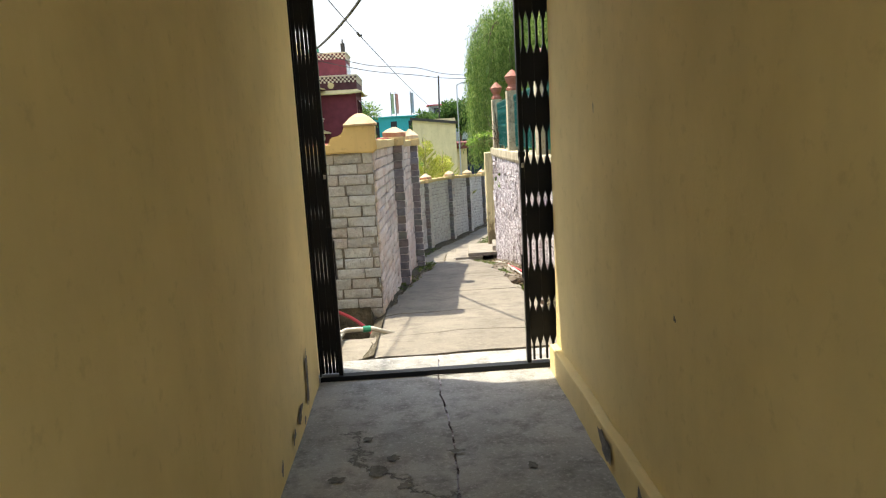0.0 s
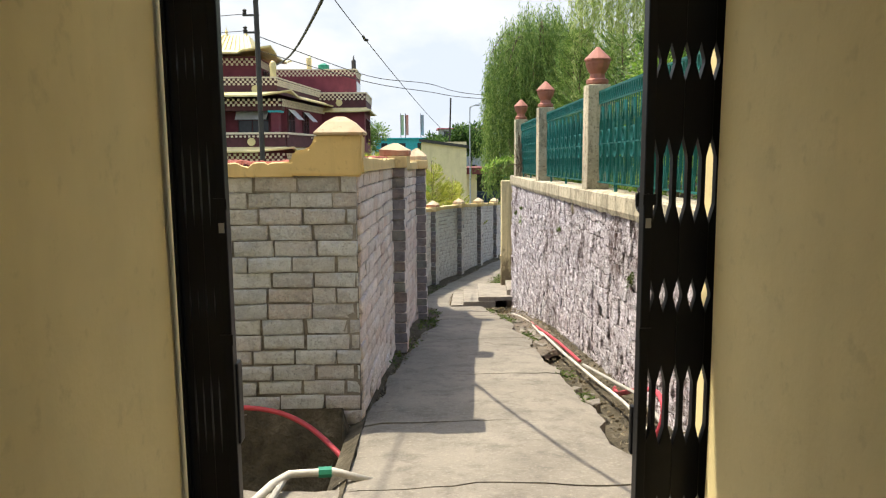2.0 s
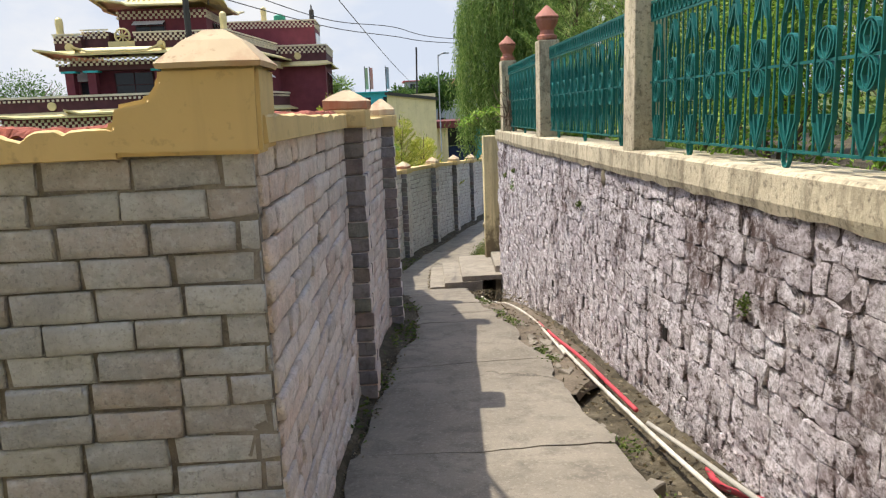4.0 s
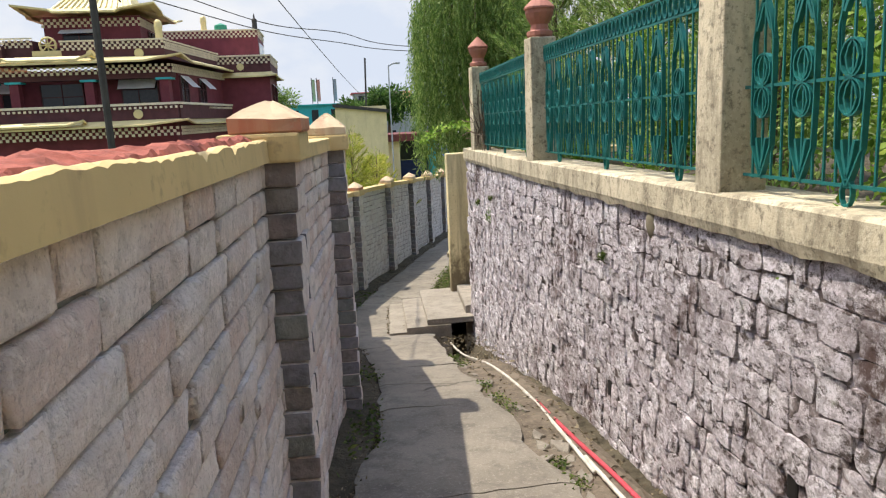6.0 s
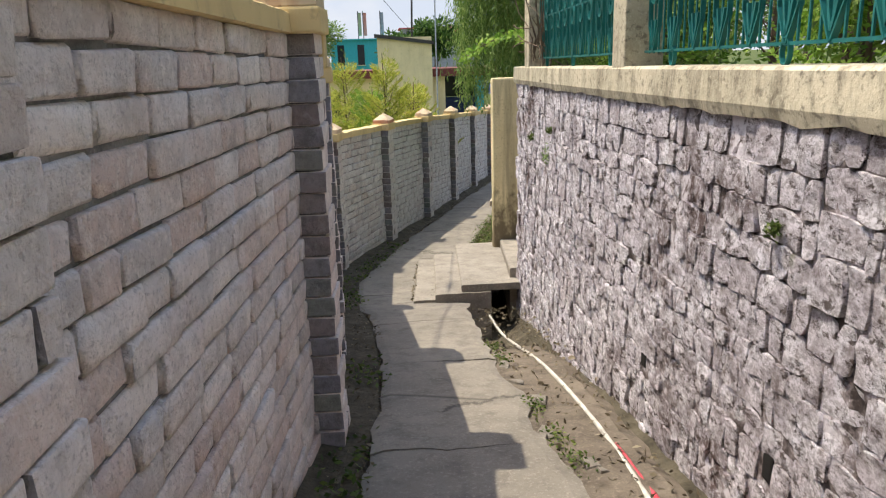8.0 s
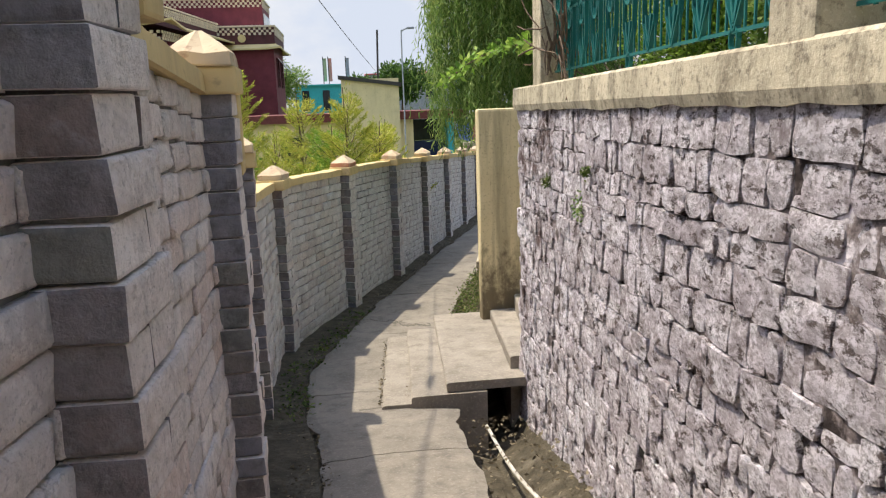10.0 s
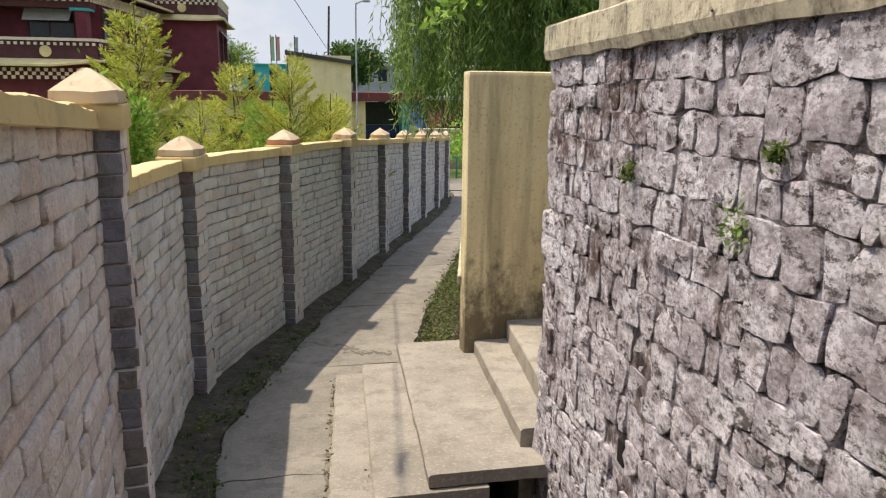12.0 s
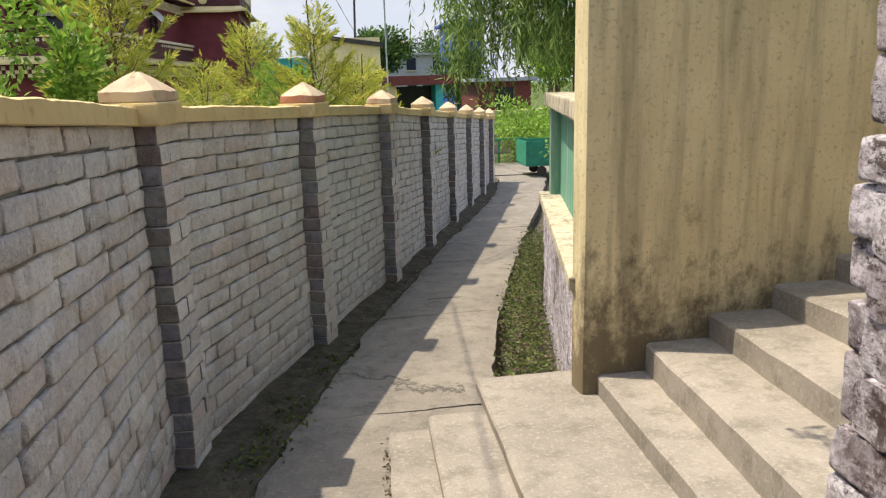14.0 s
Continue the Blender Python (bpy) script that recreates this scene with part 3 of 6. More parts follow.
def coping(parent, p0, p1, z0, z1, end_drop=0.0, high=0.085):
    """Painted band along the wall's head, its top edge uneven and open to the red brick."""
    a, nrm, up, size = frame_of(p0, p1, z0, z1)
    broken = 6.6 < p0[1] < 7.0
    n = max(4, int(size / (0.02 if broken else 0.05)))
    verts, faces = [], []
    for i in range(n + 1):
        s = i / n
        b = Vector((*p0, z0)) + a * size * s
        wob = 0.006 * noise.noise((b.x * 6, b.y * 6, 1)) + 0.006 * noise.noise((b.x * 21, b.y * 21, 2))
        top = b.z + high + wob - max(0, 0.02 * noise.noise((b.x * 1.3, b.y * 1.3, 5))) - (min(0.022, max(0, 0.09 * (noise.noise((b.x * 5 + b.y * 8, 3, 5)) - 0.22)) + max(0, 0.05 * noise.noise((b.x * 23 + b.y * 31, 7, 5)) - 0.012)) if broken else 0)
        ring = [(0.012, b.z - 0.004), (0.03, b.z), (0.026, top - 0.006), (0.014, top)]
        if broken:
            ring += [(-0.012, top - 0.004), (-0.02, b.z + 0.03), (-0.225, b.z)]
        else:
            ring += [(-0.10, top), (-0.20, top - 0.01), (-0.225, b.z)]
        for off, z in ring:
            q = b + nrm * off
            verts.append((q.x, q.y, z))
    for i in range(n):
        for k in range(7):
            faces.append((i * 7 + k, i * 7 + (k + 1) % 7, i * 7 + 7 + (k + 1) % 7, i * 7 + 7 + k))
    faces += [tuple(range(7))[::-1], tuple(n * 7 + k for k in range(7))]
    raw("coping", verts, faces, YELLOW, parent)
    # broken brick along the top
    if broken:
        m, rv, rf = int(size / 0.014), [], []
        for i in range(m + 1):
            b = Vector((*p0, z0 + high + 0.004)) + a * (size * (0.06 + 0.94 * i / m))
            for k in range(9):
                q = b - nrm * (0.002 + 0.024 * k + random.uniform(-0.006, 0.006)) + a * random.uniform(-0.005, 0.005)
                lump = 0.016 * noise.noise((q.x * 8, q.y * 8, 4)) + 0.013 * noise.noise((q.x * 26, q.y * 26, 6)) + random.uniform(-0.003, 0.003)
                rv.append((q.x, q.y, q.z + lump - (0.026 if k in (0, 8) else 0.0)))
        for i in range(m):
            for k in range(8):
                c = i * 9 + k
                rf.append((c, c + 9, c + 10, c + 1))
        tagged(raw("broken_brick", rv, rf, REDBRICK, parent), "broken red brick rubble along the top", kind="stuff")
    if end_drop:
        b = Vector((*p1, z1))
        m = Matrix((a, nrm, Vector((0, 0, 1)))).transposed().to_4x4()
        m.translation = b
        part("end_band", box(bmesh.new(), -0.06, 0.03, -0.22, 0.03, -end_drop, 0.07, 0.012, m), YELLOW, parent)


def pier(k, x, y, top, yaw, cap_paint, step):
    g = zg(y)
    ob = thing("wall_pier", (x - 0.15, y + 0.15, g), "grey-washed brick pier with yellow band and pointed cement cap", "wall pier", "piers of the brick wall")
    m = pose(x, y, 0, 0, 0, yaw)
    wide, deep = (0.27 if k in (0, 1) or k > 3 else 0.215), 0.25
    # brick faces turned the flank's way take the darker slate-grey colour
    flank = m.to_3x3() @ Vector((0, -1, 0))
    rows = int((top - g + 0.15) / COURSE) + 1
    part("core", box(bmesh.new(), -deep + 0.03, -0.02, 0.02, wide - 0.02, g - 0.3, top, 0, m), MORTAR, ob)
    for r in range(rows):
        bm = bmesh.new()
        j = random.uniform(-0.008, 0.008)
        z1 = top - COURSE * r
        split = random.uniform(0.1, 0.2) if r % 2 else None
        box(bm, -deep, j, random.uniform(-0.008, 0.006), wide if not split else split, z1 - COURSE + 0.007, z1, 0.009, None, 0.004)
        if split:
            box(bm, -deep, j + random.uniform(-0.006, 0.006), split + 0.008, wide, z1 - COURSE + 0.007, z1, 0.009, None, 0.004)
        bm.transform(m)
        ob2 = part("brick", bm, PINKBRICK if k < 4 else BRICK, ob)
        ob2.data.materials.append(SLATE)
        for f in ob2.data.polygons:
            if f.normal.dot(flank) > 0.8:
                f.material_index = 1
    part("cap_band", box(bmesh.new(), -deep - 0.02, 0.03, -0.03, wide + 0.03, top - 0.004, top + 0.105, 0.012, m), YELLOW, ob)
    if step > 0.2:
        # the wall steps down here: its painted end hangs behind the pier
        part("end_band", box(bmesh.new(), -deep, 0.004, wide + 0.002, wide + 0.15, top - step + 0.082, top + 0.098, 0.012, m, 0.003), YELLOW, ob, "yellow plastered end of the higher wall")
    elif k < 2:
        part("end_band", box(bmesh.new(), -deep, -0.075, wide + 0.002, wide + 0.62, top - 0.002, top + 0.09, 0.012, m, 0.003), YELLOW, ob, "yellow plastered end of the higher coping")
    bm = bmesh.new()
    cx, cy, h = (-deep + 0.015) / 2 + (0.025 if k == 0 else 0), wide / 2, (0.145 + 0.015 * math.sin(k * 3.1)) if k else 0.118
    rings = []
    for hx, hy, z in ((0.134, 0.148, 0.104), (0.140, 0.155, 0.112), (0.138, 0.152, 0.158), (0.090, 0.100, 0.158 + (h - 0.053) * 0.42), (0.045, 0.050, 0.158 + (h - 0.053) * 0.78), (0.014, 0.014, 0.105 + h)):
        ring = []
        for i in range(12):
            t = 2 * math.pi * (i + 0.5) / 12
            c, s = math.cos(t), math.sin(t)
            q = max(abs(c), abs(s))
            w = 1 + 0.06 * noise.noise((c * 2.3 + 5 * k, s * 2.3, z * 14)) - 0.03 * abs(math.sin(2 * t)) ** 4
            ring.append(bm.verts.new((cx + hx * c / q * w * 0.97, cy + hy * s / q * w, top + z + (0.006 if z < 0.13 else 0.014) * noise.noise((c * 3 + z * 9, s * 3, 2.3 * k)))))
        rings.append(ring)
    for a, b in zip(rings, rings[1:]):
        for i in range(12):
            bm.faces.new((a[i], a[(i + 1) % 12], b[(i + 1) % 12], b[i]))
    bm.faces.new(rings[-1])
    bm.transform(m)
    cap = part("cap", bm, CAPTOP, ob, "flaking pointed cement cap")
    cap.data.materials.append(cap_paint)
    for f in cap.data.polygons:
        if f.normal.z < 0.3:
            f.material_index = 1
    return ob


def build_brick_walls():
    # the face towards the gate
    front = thing("wall_brick_front", (-1.5, 6.8, -0.3), "grey-washed brick wall with a yellow plaster coping", "brick wall", kind="structure")
    f0, f1 = (-3.6, 6.7), (-0.353, 6.7)
    core(front, f0, (-0.37, 6.7), 1.31, 1.31, 2.0)
    coping(front, f0, (-0.74, 6.7), 1.31, 1.31)
    # raised, stepped plaster block on the corner
    bm = bmesh.new()
    outline = [(-0.80, 1.315), (-0.325, 1.305), (-0.318, 1.56), (-0.60, 1.56), (-0.605, 1.52), (-0.64, 1.475), (-0.73, 1.46), (-0.745, 1.40), (-0.80, 1.395)]
    a = [bm.verts.new((x, 6.668, z)) for x, z in outline]
    b = [bm.verts.new((x, 6.95, z)) for x, z in outline]
    bm.faces.new(a[::-1]), bm.faces.new(b)
    for i in range(len(a)):
        j = (i + 1) % len(a)
        bm.faces.new((a[i], a[j], b[j], b[i]))
    bmesh.ops.recalc_face_normals(bm, faces=bm.faces)
    bmesh.ops.bevel(bm, geom=bm.edges[:], offset=0.012, segments=2, affect="EDGES")
    part("corner_block", bm, YELLOW, front)
    bm = bmesh.new()
    rings = []
    for hx, hy, z in ((0.145, 0.15, 1.555), (0.15, 0.155, 1.57), (0.085, 0.085, 1.635), (0.03, 0.03, 1.668)):
        rings.append([bm.verts.new((-0.455 + hx * c * (1 + 0.08 * noise.noise((c * 2, s * 2, z * 9))), 6.81 + hy * s, z + 0.01 * noise.noise((c * 2, s * 2, 4)))) for c, s in ((-1, -1), (0, -1.05), (1, -1), (1.05, 0), (1, 1), (0, 1.05), (-1, 1), (-1.05, 0))])
    for p, q in zip(rings, rings[1:]):
        for i in range(8):
            bm.faces.new((p[i], p[(i + 1) % 8], q[(i + 1) % 8], q[i]))
    bm.faces.new(rings[-1])
    part("corner_cap", bm, CAPTOP, front)
    lay_bricks(front, f0, f1, 1.31, 1.31, 1.75, kinds=GREYBRICKS)
    # bays along the path
    ends = [(-0.34, 6.7)] + PIERS
    tops = [1.31] + TOPS
    for k in range(len(PIERS)):
        y0 = ends[k][1] + (0.004 if k == 0 else 0.26)
        y1 = PIERS[k][1] + 0.02
        x0, x1 = along(y0, WALL_FACE), along(y1, WALL_FACE)
        z1 = tops[k + 1]
        z0 = BAY_STARTS[k] if k < len(BAY_STARTS) else tops[k]
        bay = thing("wall_brick_bay", (x0, y0, zg(y0)), "grey-washed brick wall with a yellow plaster coping", "brick wall", "bays of the brick wall", kind="structure")
        drop = 0.5 * (z0 + z1) - min(zg(y0), zg(y1)) + 0.12
        core(bay, (x0, y0), (x1, y1), z0, z1, drop)
        coping(bay, (x0, y0), (x1, y1), z0, z1)
        lay_bricks(bay, (x0, y0), (x1, y1), z0, z1, drop, k > 5, PINKBRICKS if k < 4 else BRICKS)
    for k, ((x, y), top) in enumerate(zip(PIERS, TOPS)):
        nxt = PIERS[min(k + 1, len(PIERS) - 1)]
        prv = PIERS[k - 1] if k else (-0.22, 6.7)
        if k in (2, 3):
            nxt = (x, y)
        yaw = math.degrees(math.atan2(-(nxt[0] - prv[0]), nxt[1] - prv[1]))
        step = top + 0.08 - (BAY_STARTS[k + 1] if k + 1 < len(BAY_STARTS) else top)
        pier(k, x, y, top, yaw, REDCAP if k in (0, 5) else CAPTOP, step)


# ---- stone wall with the fence ----
POSTS = [5.95, 9.14, 12.12, 15.08]


def stone_top(y):
    return 0.96 - 0.0135 * (y - 6.8)


HOLES = [(10.35, -0.28), (11.60, -0.41), (13.1, -0.62), (8.5, 0.05), (14.74, -0.74)]


def build_stone_wall():
    """Roughly coursed stones between the coping and the gutter, each its own lump."""
    bays = [4.72, 6.6, 8.4, 10.2, 12.1, 14.0, 15.80]
    rnd = random.Random(5)
    for ya, yb in zip(bays, bays[1:]):
        bay = thing("wall_stone_bay", (1.7, ya, zg(ya)), "rough stone retaining wall with flaking whitewash and dark stains", "stone wall", "bays of the stone wall", kind="structure")
        low = zg(yb) - 0.45
        verts = []
        for y in (ya, yb):
            f = along(y, STONE_FACE)
            verts += [(f + 0.019, y, low), (f + 0.45, y, low), (f + 0.45, y, stone_top(y)), (f + 0.019, y, stone_top(y))]
        raw("mortar", verts, [(0, 1, 2, 3), (7, 6, 5, 4), (0, 4, 5, 1), (1, 5, 6, 2), (2, 6, 7, 3), (3, 7, 4, 0)], JOINT, bay)
        r, top = 0, 0.0
        while top < stone_top(ya) - low:
            high = rnd.uniform(0.095, 0.165)
            y = ya
            while y < yb - 0.02:
                wide = rnd.choice((rnd.uniform(0.06, 0.11), rnd.uniform(0.09, 0.16), rnd.uniform(0.12, 0.22)))
                if yb - (y + wide) < 0.09:
                    wide = yb - y
                if not any(y < hy < y + wide and top < stone_top(hy) - hz < top + high for hy, hz in HOLES):
                    stone(bay, y, y + wide, top, high, rnd, (ya, yb))
                y += wide
            top += high
            r += 1


def wobble(y, d, amount=0.022):
    return amount * noise.noise((y * 6.0, d * 6.0, 3)), amount * noise.noise((y * 6.0, d * 6.0, 13))


def stone(bay, y0, y1, top, high, rnd, ends):
    n = 4
    g = rnd.uniform(0.0005, 0.0055)
    bulge = rnd.uniform(0.002, 0.008)
    lift = rnd.choice((rnd.uniform(-0.010, 0.0), rnd.uniform(-0.004, 0.004), rnd.uniform(0.0, 0.010)))
    key = rnd.uniform(0, 50)
    verts, faces = [], []
    for j in range(n):
        for i in range(n):
            u, v = i / (n - 1), j / (n - 1)
            y = y0 + g + (y1 - y0 - 2 * g) * u
            d = top + g + (high - 2 * g) * v
            wy, wd = wobble(y, d)
            if not ends[0] + 0.03 < y < ends[1] - 0.03:
                wy = 0
            rim = min(u, 1 - u, v, 1 - v) * 3
            cut = rnd.uniform(0.0, 0.016) if (i in (0, n - 1)) and (j in (0, n - 1)) else 0
            y += wy + (cut if i == 0 else -cut if i == n - 1 else 0)
            d += wd + (cut if j == 0 else -cut if j == n - 1 else 0) * 0.7
            out = (0.55 * bulge if rim < 0.5 else bulge) + lift + 0.010 * noise.noise((y * 13, d * 13, key)) + rnd.uniform(-0.005, 0.005)
            verts.append((along(y, STONE_FACE) + 0.012 - out, y, stone_top(y) - d))
    for j in range(n - 1):
        for i in range(n - 1):
            a = j * n + i
            faces.append((a, a + n, a + n + 1, a + 1))
    ring = [*range(n), *(n * j + n - 1 for j in range(1, n)), *(n * (n - 1) + i for i in range(n - 2, -1, -1)), *(n * j for j in range(n - 2, 0, -1))]
    k, c = len(verts), len(ring)
    verts += [verts[q] for q in ring]
    verts += [(along(verts[q][1], STONE_FACE) + 0.06, verts[q][1], verts[q][2]) for q in ring]
    for q in range(c):
        w = (q + 1) % c
        faces.append((k + q, k + w, k + c + w, k + c + q))
    raw("stone", verts, faces, STONE, bay, smooth=True)


def build_wall_end():
    """The stone wall's return beside the stair: stacked quoins."""
    ob = thing("wall_stone_end", (1.9, 15.9, -1.3), "rough stone end of the retaining wall beside the stair", "stone wall", kind="structure")
    z, rnd = stone_top(15.9), random.Random(11)
    f = along(15.85, STONE_FACE)
    part("return", cube(f + 0.3, 5.6, 15.70, 15.85, -2.2, 0.80), STONE, ob)
    while z > -1.95:
        h = rnd.uniform(0.12, 0.18)
        bm = bmesh.new()
        box(bm, f + 0.004 + rnd.uniform(-0.012, 0.014), f + 0.47, 15.60 + rnd.uniform(-0.04, 0.1), 15.87 + rnd.uniform(-0.015, 0.02), z - h + 0.008, z, 0.02, None, 0.012)
        bmesh.ops.subdivide_edges(bm, edges=bm.edges[:], cuts=1)
        for v in bm.verts:
            v.co += Vector((0.014 * noise.noise(v.co * 9), 0.014 * noise.noise(v.co * 9 + Vector((7, 0, 0))), 0.006 * noise.noise(v.co * 9 + Vector((0, 7, 0)))))
        part("stone", bm, STONE, ob, smooth=True)
        z -= h


def build_fence():
    cap = thing("wall_coping", (1.8, 10, 1.0), "cream cement coping with dark weather stains", "wall coping", kind="structure")
    bm = bmesh.new()
    n = 110
    rows = []
    for i in range(n + 1):
        y = 4.72 + (15.9 - 4.72) * i / n
        f = along(y, STONE_FACE)
        rag = 0.018 * noise.noise((y * 5, 0, 0)) + 0.01 * noise.noise((y * 17, 0, 0))
        t = stone_top(y)
        rows.append([bm.verts.new(p) for p in ((f - 0.01, y, t - 0.012 + rag), (f - 0.022, y, t + 0.03), (f - 0.018, y, t + 0.145), (f - 0.004, y, t + 0.158), (f + 0.30, y, t + 0.158), (f + 0.30, y, t - 0.01))])
    for a, b in zip(rows, rows[1:]):
        for k in range(6):
            bm.faces.new((a[k], a[(k + 1) % 6], b[(k + 1) % 6], b[k]))
    bm.faces.new(rows[0]), bm.faces.new(rows[-1][::-1])
    bmesh.ops.recalc_face_normals(bm, faces=bm.faces)
    part("band", bm, COPING, cap)
    for k, y in enumerate(POSTS):
        t = stone_top(y) + 0.155
        f = along(y, STONE_FACE)
        top = 2.06 - 0.01 * (y - 9)
        post = thing("fence_post", (f + 0.1, y, t), "cream cement fence post with a red turned finial", "fence post", "posts of the green fence")
        part("shaft", cube(f - 0.012, f + 0.20, y - 0.105, y + 0.105, t - 0.13, top, 0.012), COPING, post)
        prof = [(0.09, 0.0), (0.105, 0.015), (0.105, 0.045), (0.075, 0.06), (0.07, 0.10), (0.10, 0.15), (0.115, 0.19), (0.115, 0.215), (0.125, 0.22), (0.125, 0.235), (0.06, 0.30), (0.012, 0.345)]
        part("finial", lathe([(r, z) for r, z in prof], (f + 0.094, y, top), 14), FINIAL, post, "red-oxide turned finial", smooth=False)
    ys = [4.75] + POSTS
    for y0, y1 in zip(ys, ys[1:]):
        fence_panel(y0 + (0.11 if y0 > 5 else 0), y1 - 0.11)


def strip(bm, pts, wide, thick):
    """A flat bar bent along pts in the plane of the fence (u, z) of width wide across it."""
    m = len(pts)
    rows = []
    for i, (u, z) in enumerate(pts):
        du = pts[min(i + 1, m - 1)][0] - pts[max(i - 1, 0)][0]
        dz = pts[min(i + 1, m - 1)][1] - pts[max(i - 1, 0)][1]
        q = math.hypot(du, dz) or 1
        ou, oz = -dz / q * thick / 2, du / q * thick / 2
        rows.append([bm.verts.new(p) for p in ((-wide / 2, u + ou, z + oz), (wide / 2, u + ou, z + oz), (wide / 2, u - ou, z - oz), (-wide / 2, u - ou, z - oz))])
    for a, b in zip(rows, rows[1:]):
        for k in range(4):
            bm.faces.new((a[k], a[(k + 1) % 4], b[(k + 1) % 4], b[k]))
    bm.faces.new(rows[0][::-1]), bm.faces.new(rows[-1])


def motif_meshes():
    """The repeating ornament: a pointed lance of bent flat bar with two scrolls on the rail."""
    lance = bmesh.new()
    for s in (-1, 1):
        strip(lance, [(s * 0.004, 0.0), (s * 0.028, 0.05), (s * 0.062, 0.12), (s * 0.068, 0.30), (s * 0.066, 0.52), (s * 0.045, 0.60), (s * 0.004, 0.685)], 0.022, 0.007)
        strip(lance, [(s * 0.0, 0.03), (s * 0.018, 0.09), (s * 0.030, 0.15)], 0.02, 0.012)
        strip(lance, [(s * 0.004, 0.66), (s * 0.022, 0.61), (s * 0.045, 0.56)], 0.02, 0.012)
    scroll = bmesh.new()
    for d in (-1, 1):
        strip(scroll, [(0.052 * math.sin(q), d * (0.062 - 0.060 * math.cos(q))) for q in [2 * math.pi * i / 16 for i in range(17)]], 0.024, 0.006)
        for s in (-1, 1):
            strip(scroll, [(0.0, d * 0.004), (s * 0.020, d * 0.030), (s * 0.030, d * 0.066), (s * 0.018, d * 0.098), (0.0, d * 0.120)], 0.02, 0.007)
    ring = bmesh.new()
    strip(ring, [(0.026 * math.cos(a), 0.046 * math.sin(a)) for a in [2 * math.pi * i / 12 for i in range(13)]], 0.018, 0.006)
    rod = bmesh.new()
    box(rod, -0.004, 0.004, -0.004, 0.004, 0, 0.84)
    return [mesh_of(n, b, TEAL) for n, b in (("lance", lance), ("scroll", scroll), ("ring", ring), ("rod", rod))]


LANCE, SCROLL, RING, ROD = motif_meshes()


def fence_panel(y0, y1):
    mid = 0.5 * (y0 + y1)
    f = along(mid, STONE_FACE) + 0.10
    t = stone_top(mid) + 0.158
    lean = math.degrees(math.atan2(-(along(y1, STONE_FACE) - along(y0, STONE_FACE)), y1 - y0))
    m = pose(f, mid, t, -0.75, 0, lean)
    half = (y1 - y0) / 2
    ob = thing("iron_fence", (f, mid, t), "green painted wrought-iron fence with lances and scrolls", "fence", "lengths of the green fence")
    for z, w in ((0.07, 0.006), (0.42, 0.006), (0.79, 0.006), (0.90, 0.008)):
        part("rail", box(bmesh.new(), -w, w, -half, half, z - 0.006, z + 0.006, 0, m), TEAL, ob)
    count = max(1, round(2 * half / 0.245))
    gap = 2 * half / count

    def put(name, me, u, z):
        o = new(name, me)
        o.matrix_basis = m @ pose(0, u, z)
        place(o, ob)

    for i in range(count):
        u = -half + gap * (i + 0.5)
        put("lance", LANCE, u, 0.07)
        put("scroll", SCROLL, u, 0.42)
        for d in (-0.5, -0.25, 0.0, 0.25):
            put("rod", ROD, u + d * gap, 0.06)
        for d in (-0.375, -0.125, 0.125, 0.375):
            put("ring", RING, u + d * gap, 0.845)
        if i % 4 == 1:
            put("foot_ring", RING, u, 0.046)


def weep_hole(y, z):
    """A drain hole between the stones: a near-black block carries its inner shade."""
    bay = min((o for o in bpy.data.objects if o.name.startswith("wall_stone_bay")), key=lambda o: abs(o.location.y + 0.9 - y))
    f = along(y, STONE_FACE)
    bm = cube(f + 0.012, f + 0.06, y - 0.034, y + 0.034, z - 0.055, z + 0.055, 0.012)
    part("weep_hole", bm, HOLE_SHADE, bay, "drain hole, its shaded inside a near-black block")


build_brick_walls()
build_stone_wall()
build_wall_end()
build_fence()
for spot in HOLES:
    weep_hole(*spot)
rock = bmesh.new()
bmesh.ops.create_icosphere(rock, subdivisions=2, radius=0.05)
for v in rock.verts:
    v.co = Vector((v.co.x, v.co.y * 1.1, v.co.z * 0.85)) * (1 + 0.35 * noise.noise(v.co * 22)) + Vector((1.69, 6.36, 1.165))
boulder = bmesh.new()
bmesh.ops.create_icosphere(boulder, subdivisions=3, radius=1.0)
for v in boulder.verts:
    v.co = Vector((v.co.x * 0.03, v.co.y * 0.06, v.co.z * 0.082)) * (1 + 0.12 * noise.noise(v.co * 1.3)) + Vector((1.643, 9.745, 0.852))
part("boulder", boulder, plain("olive_brown_boulder", (0.20, 0.17, 0.115), 0.8, vary=0.3, scale=14), min((o for o in bpy.data.objects if o.name.startswith("wall_stone_bay")), key=lambda o: abs(o.location.y + 0.9 - 9.745)), "smooth olive-brown boulder set in the wall", smooth=True)
solo("stone", rock, plain("white_stone", (0.74, 0.72, 0.68), 0.9, vary=0.15), "small white stone lying on the wall coping", "stone")


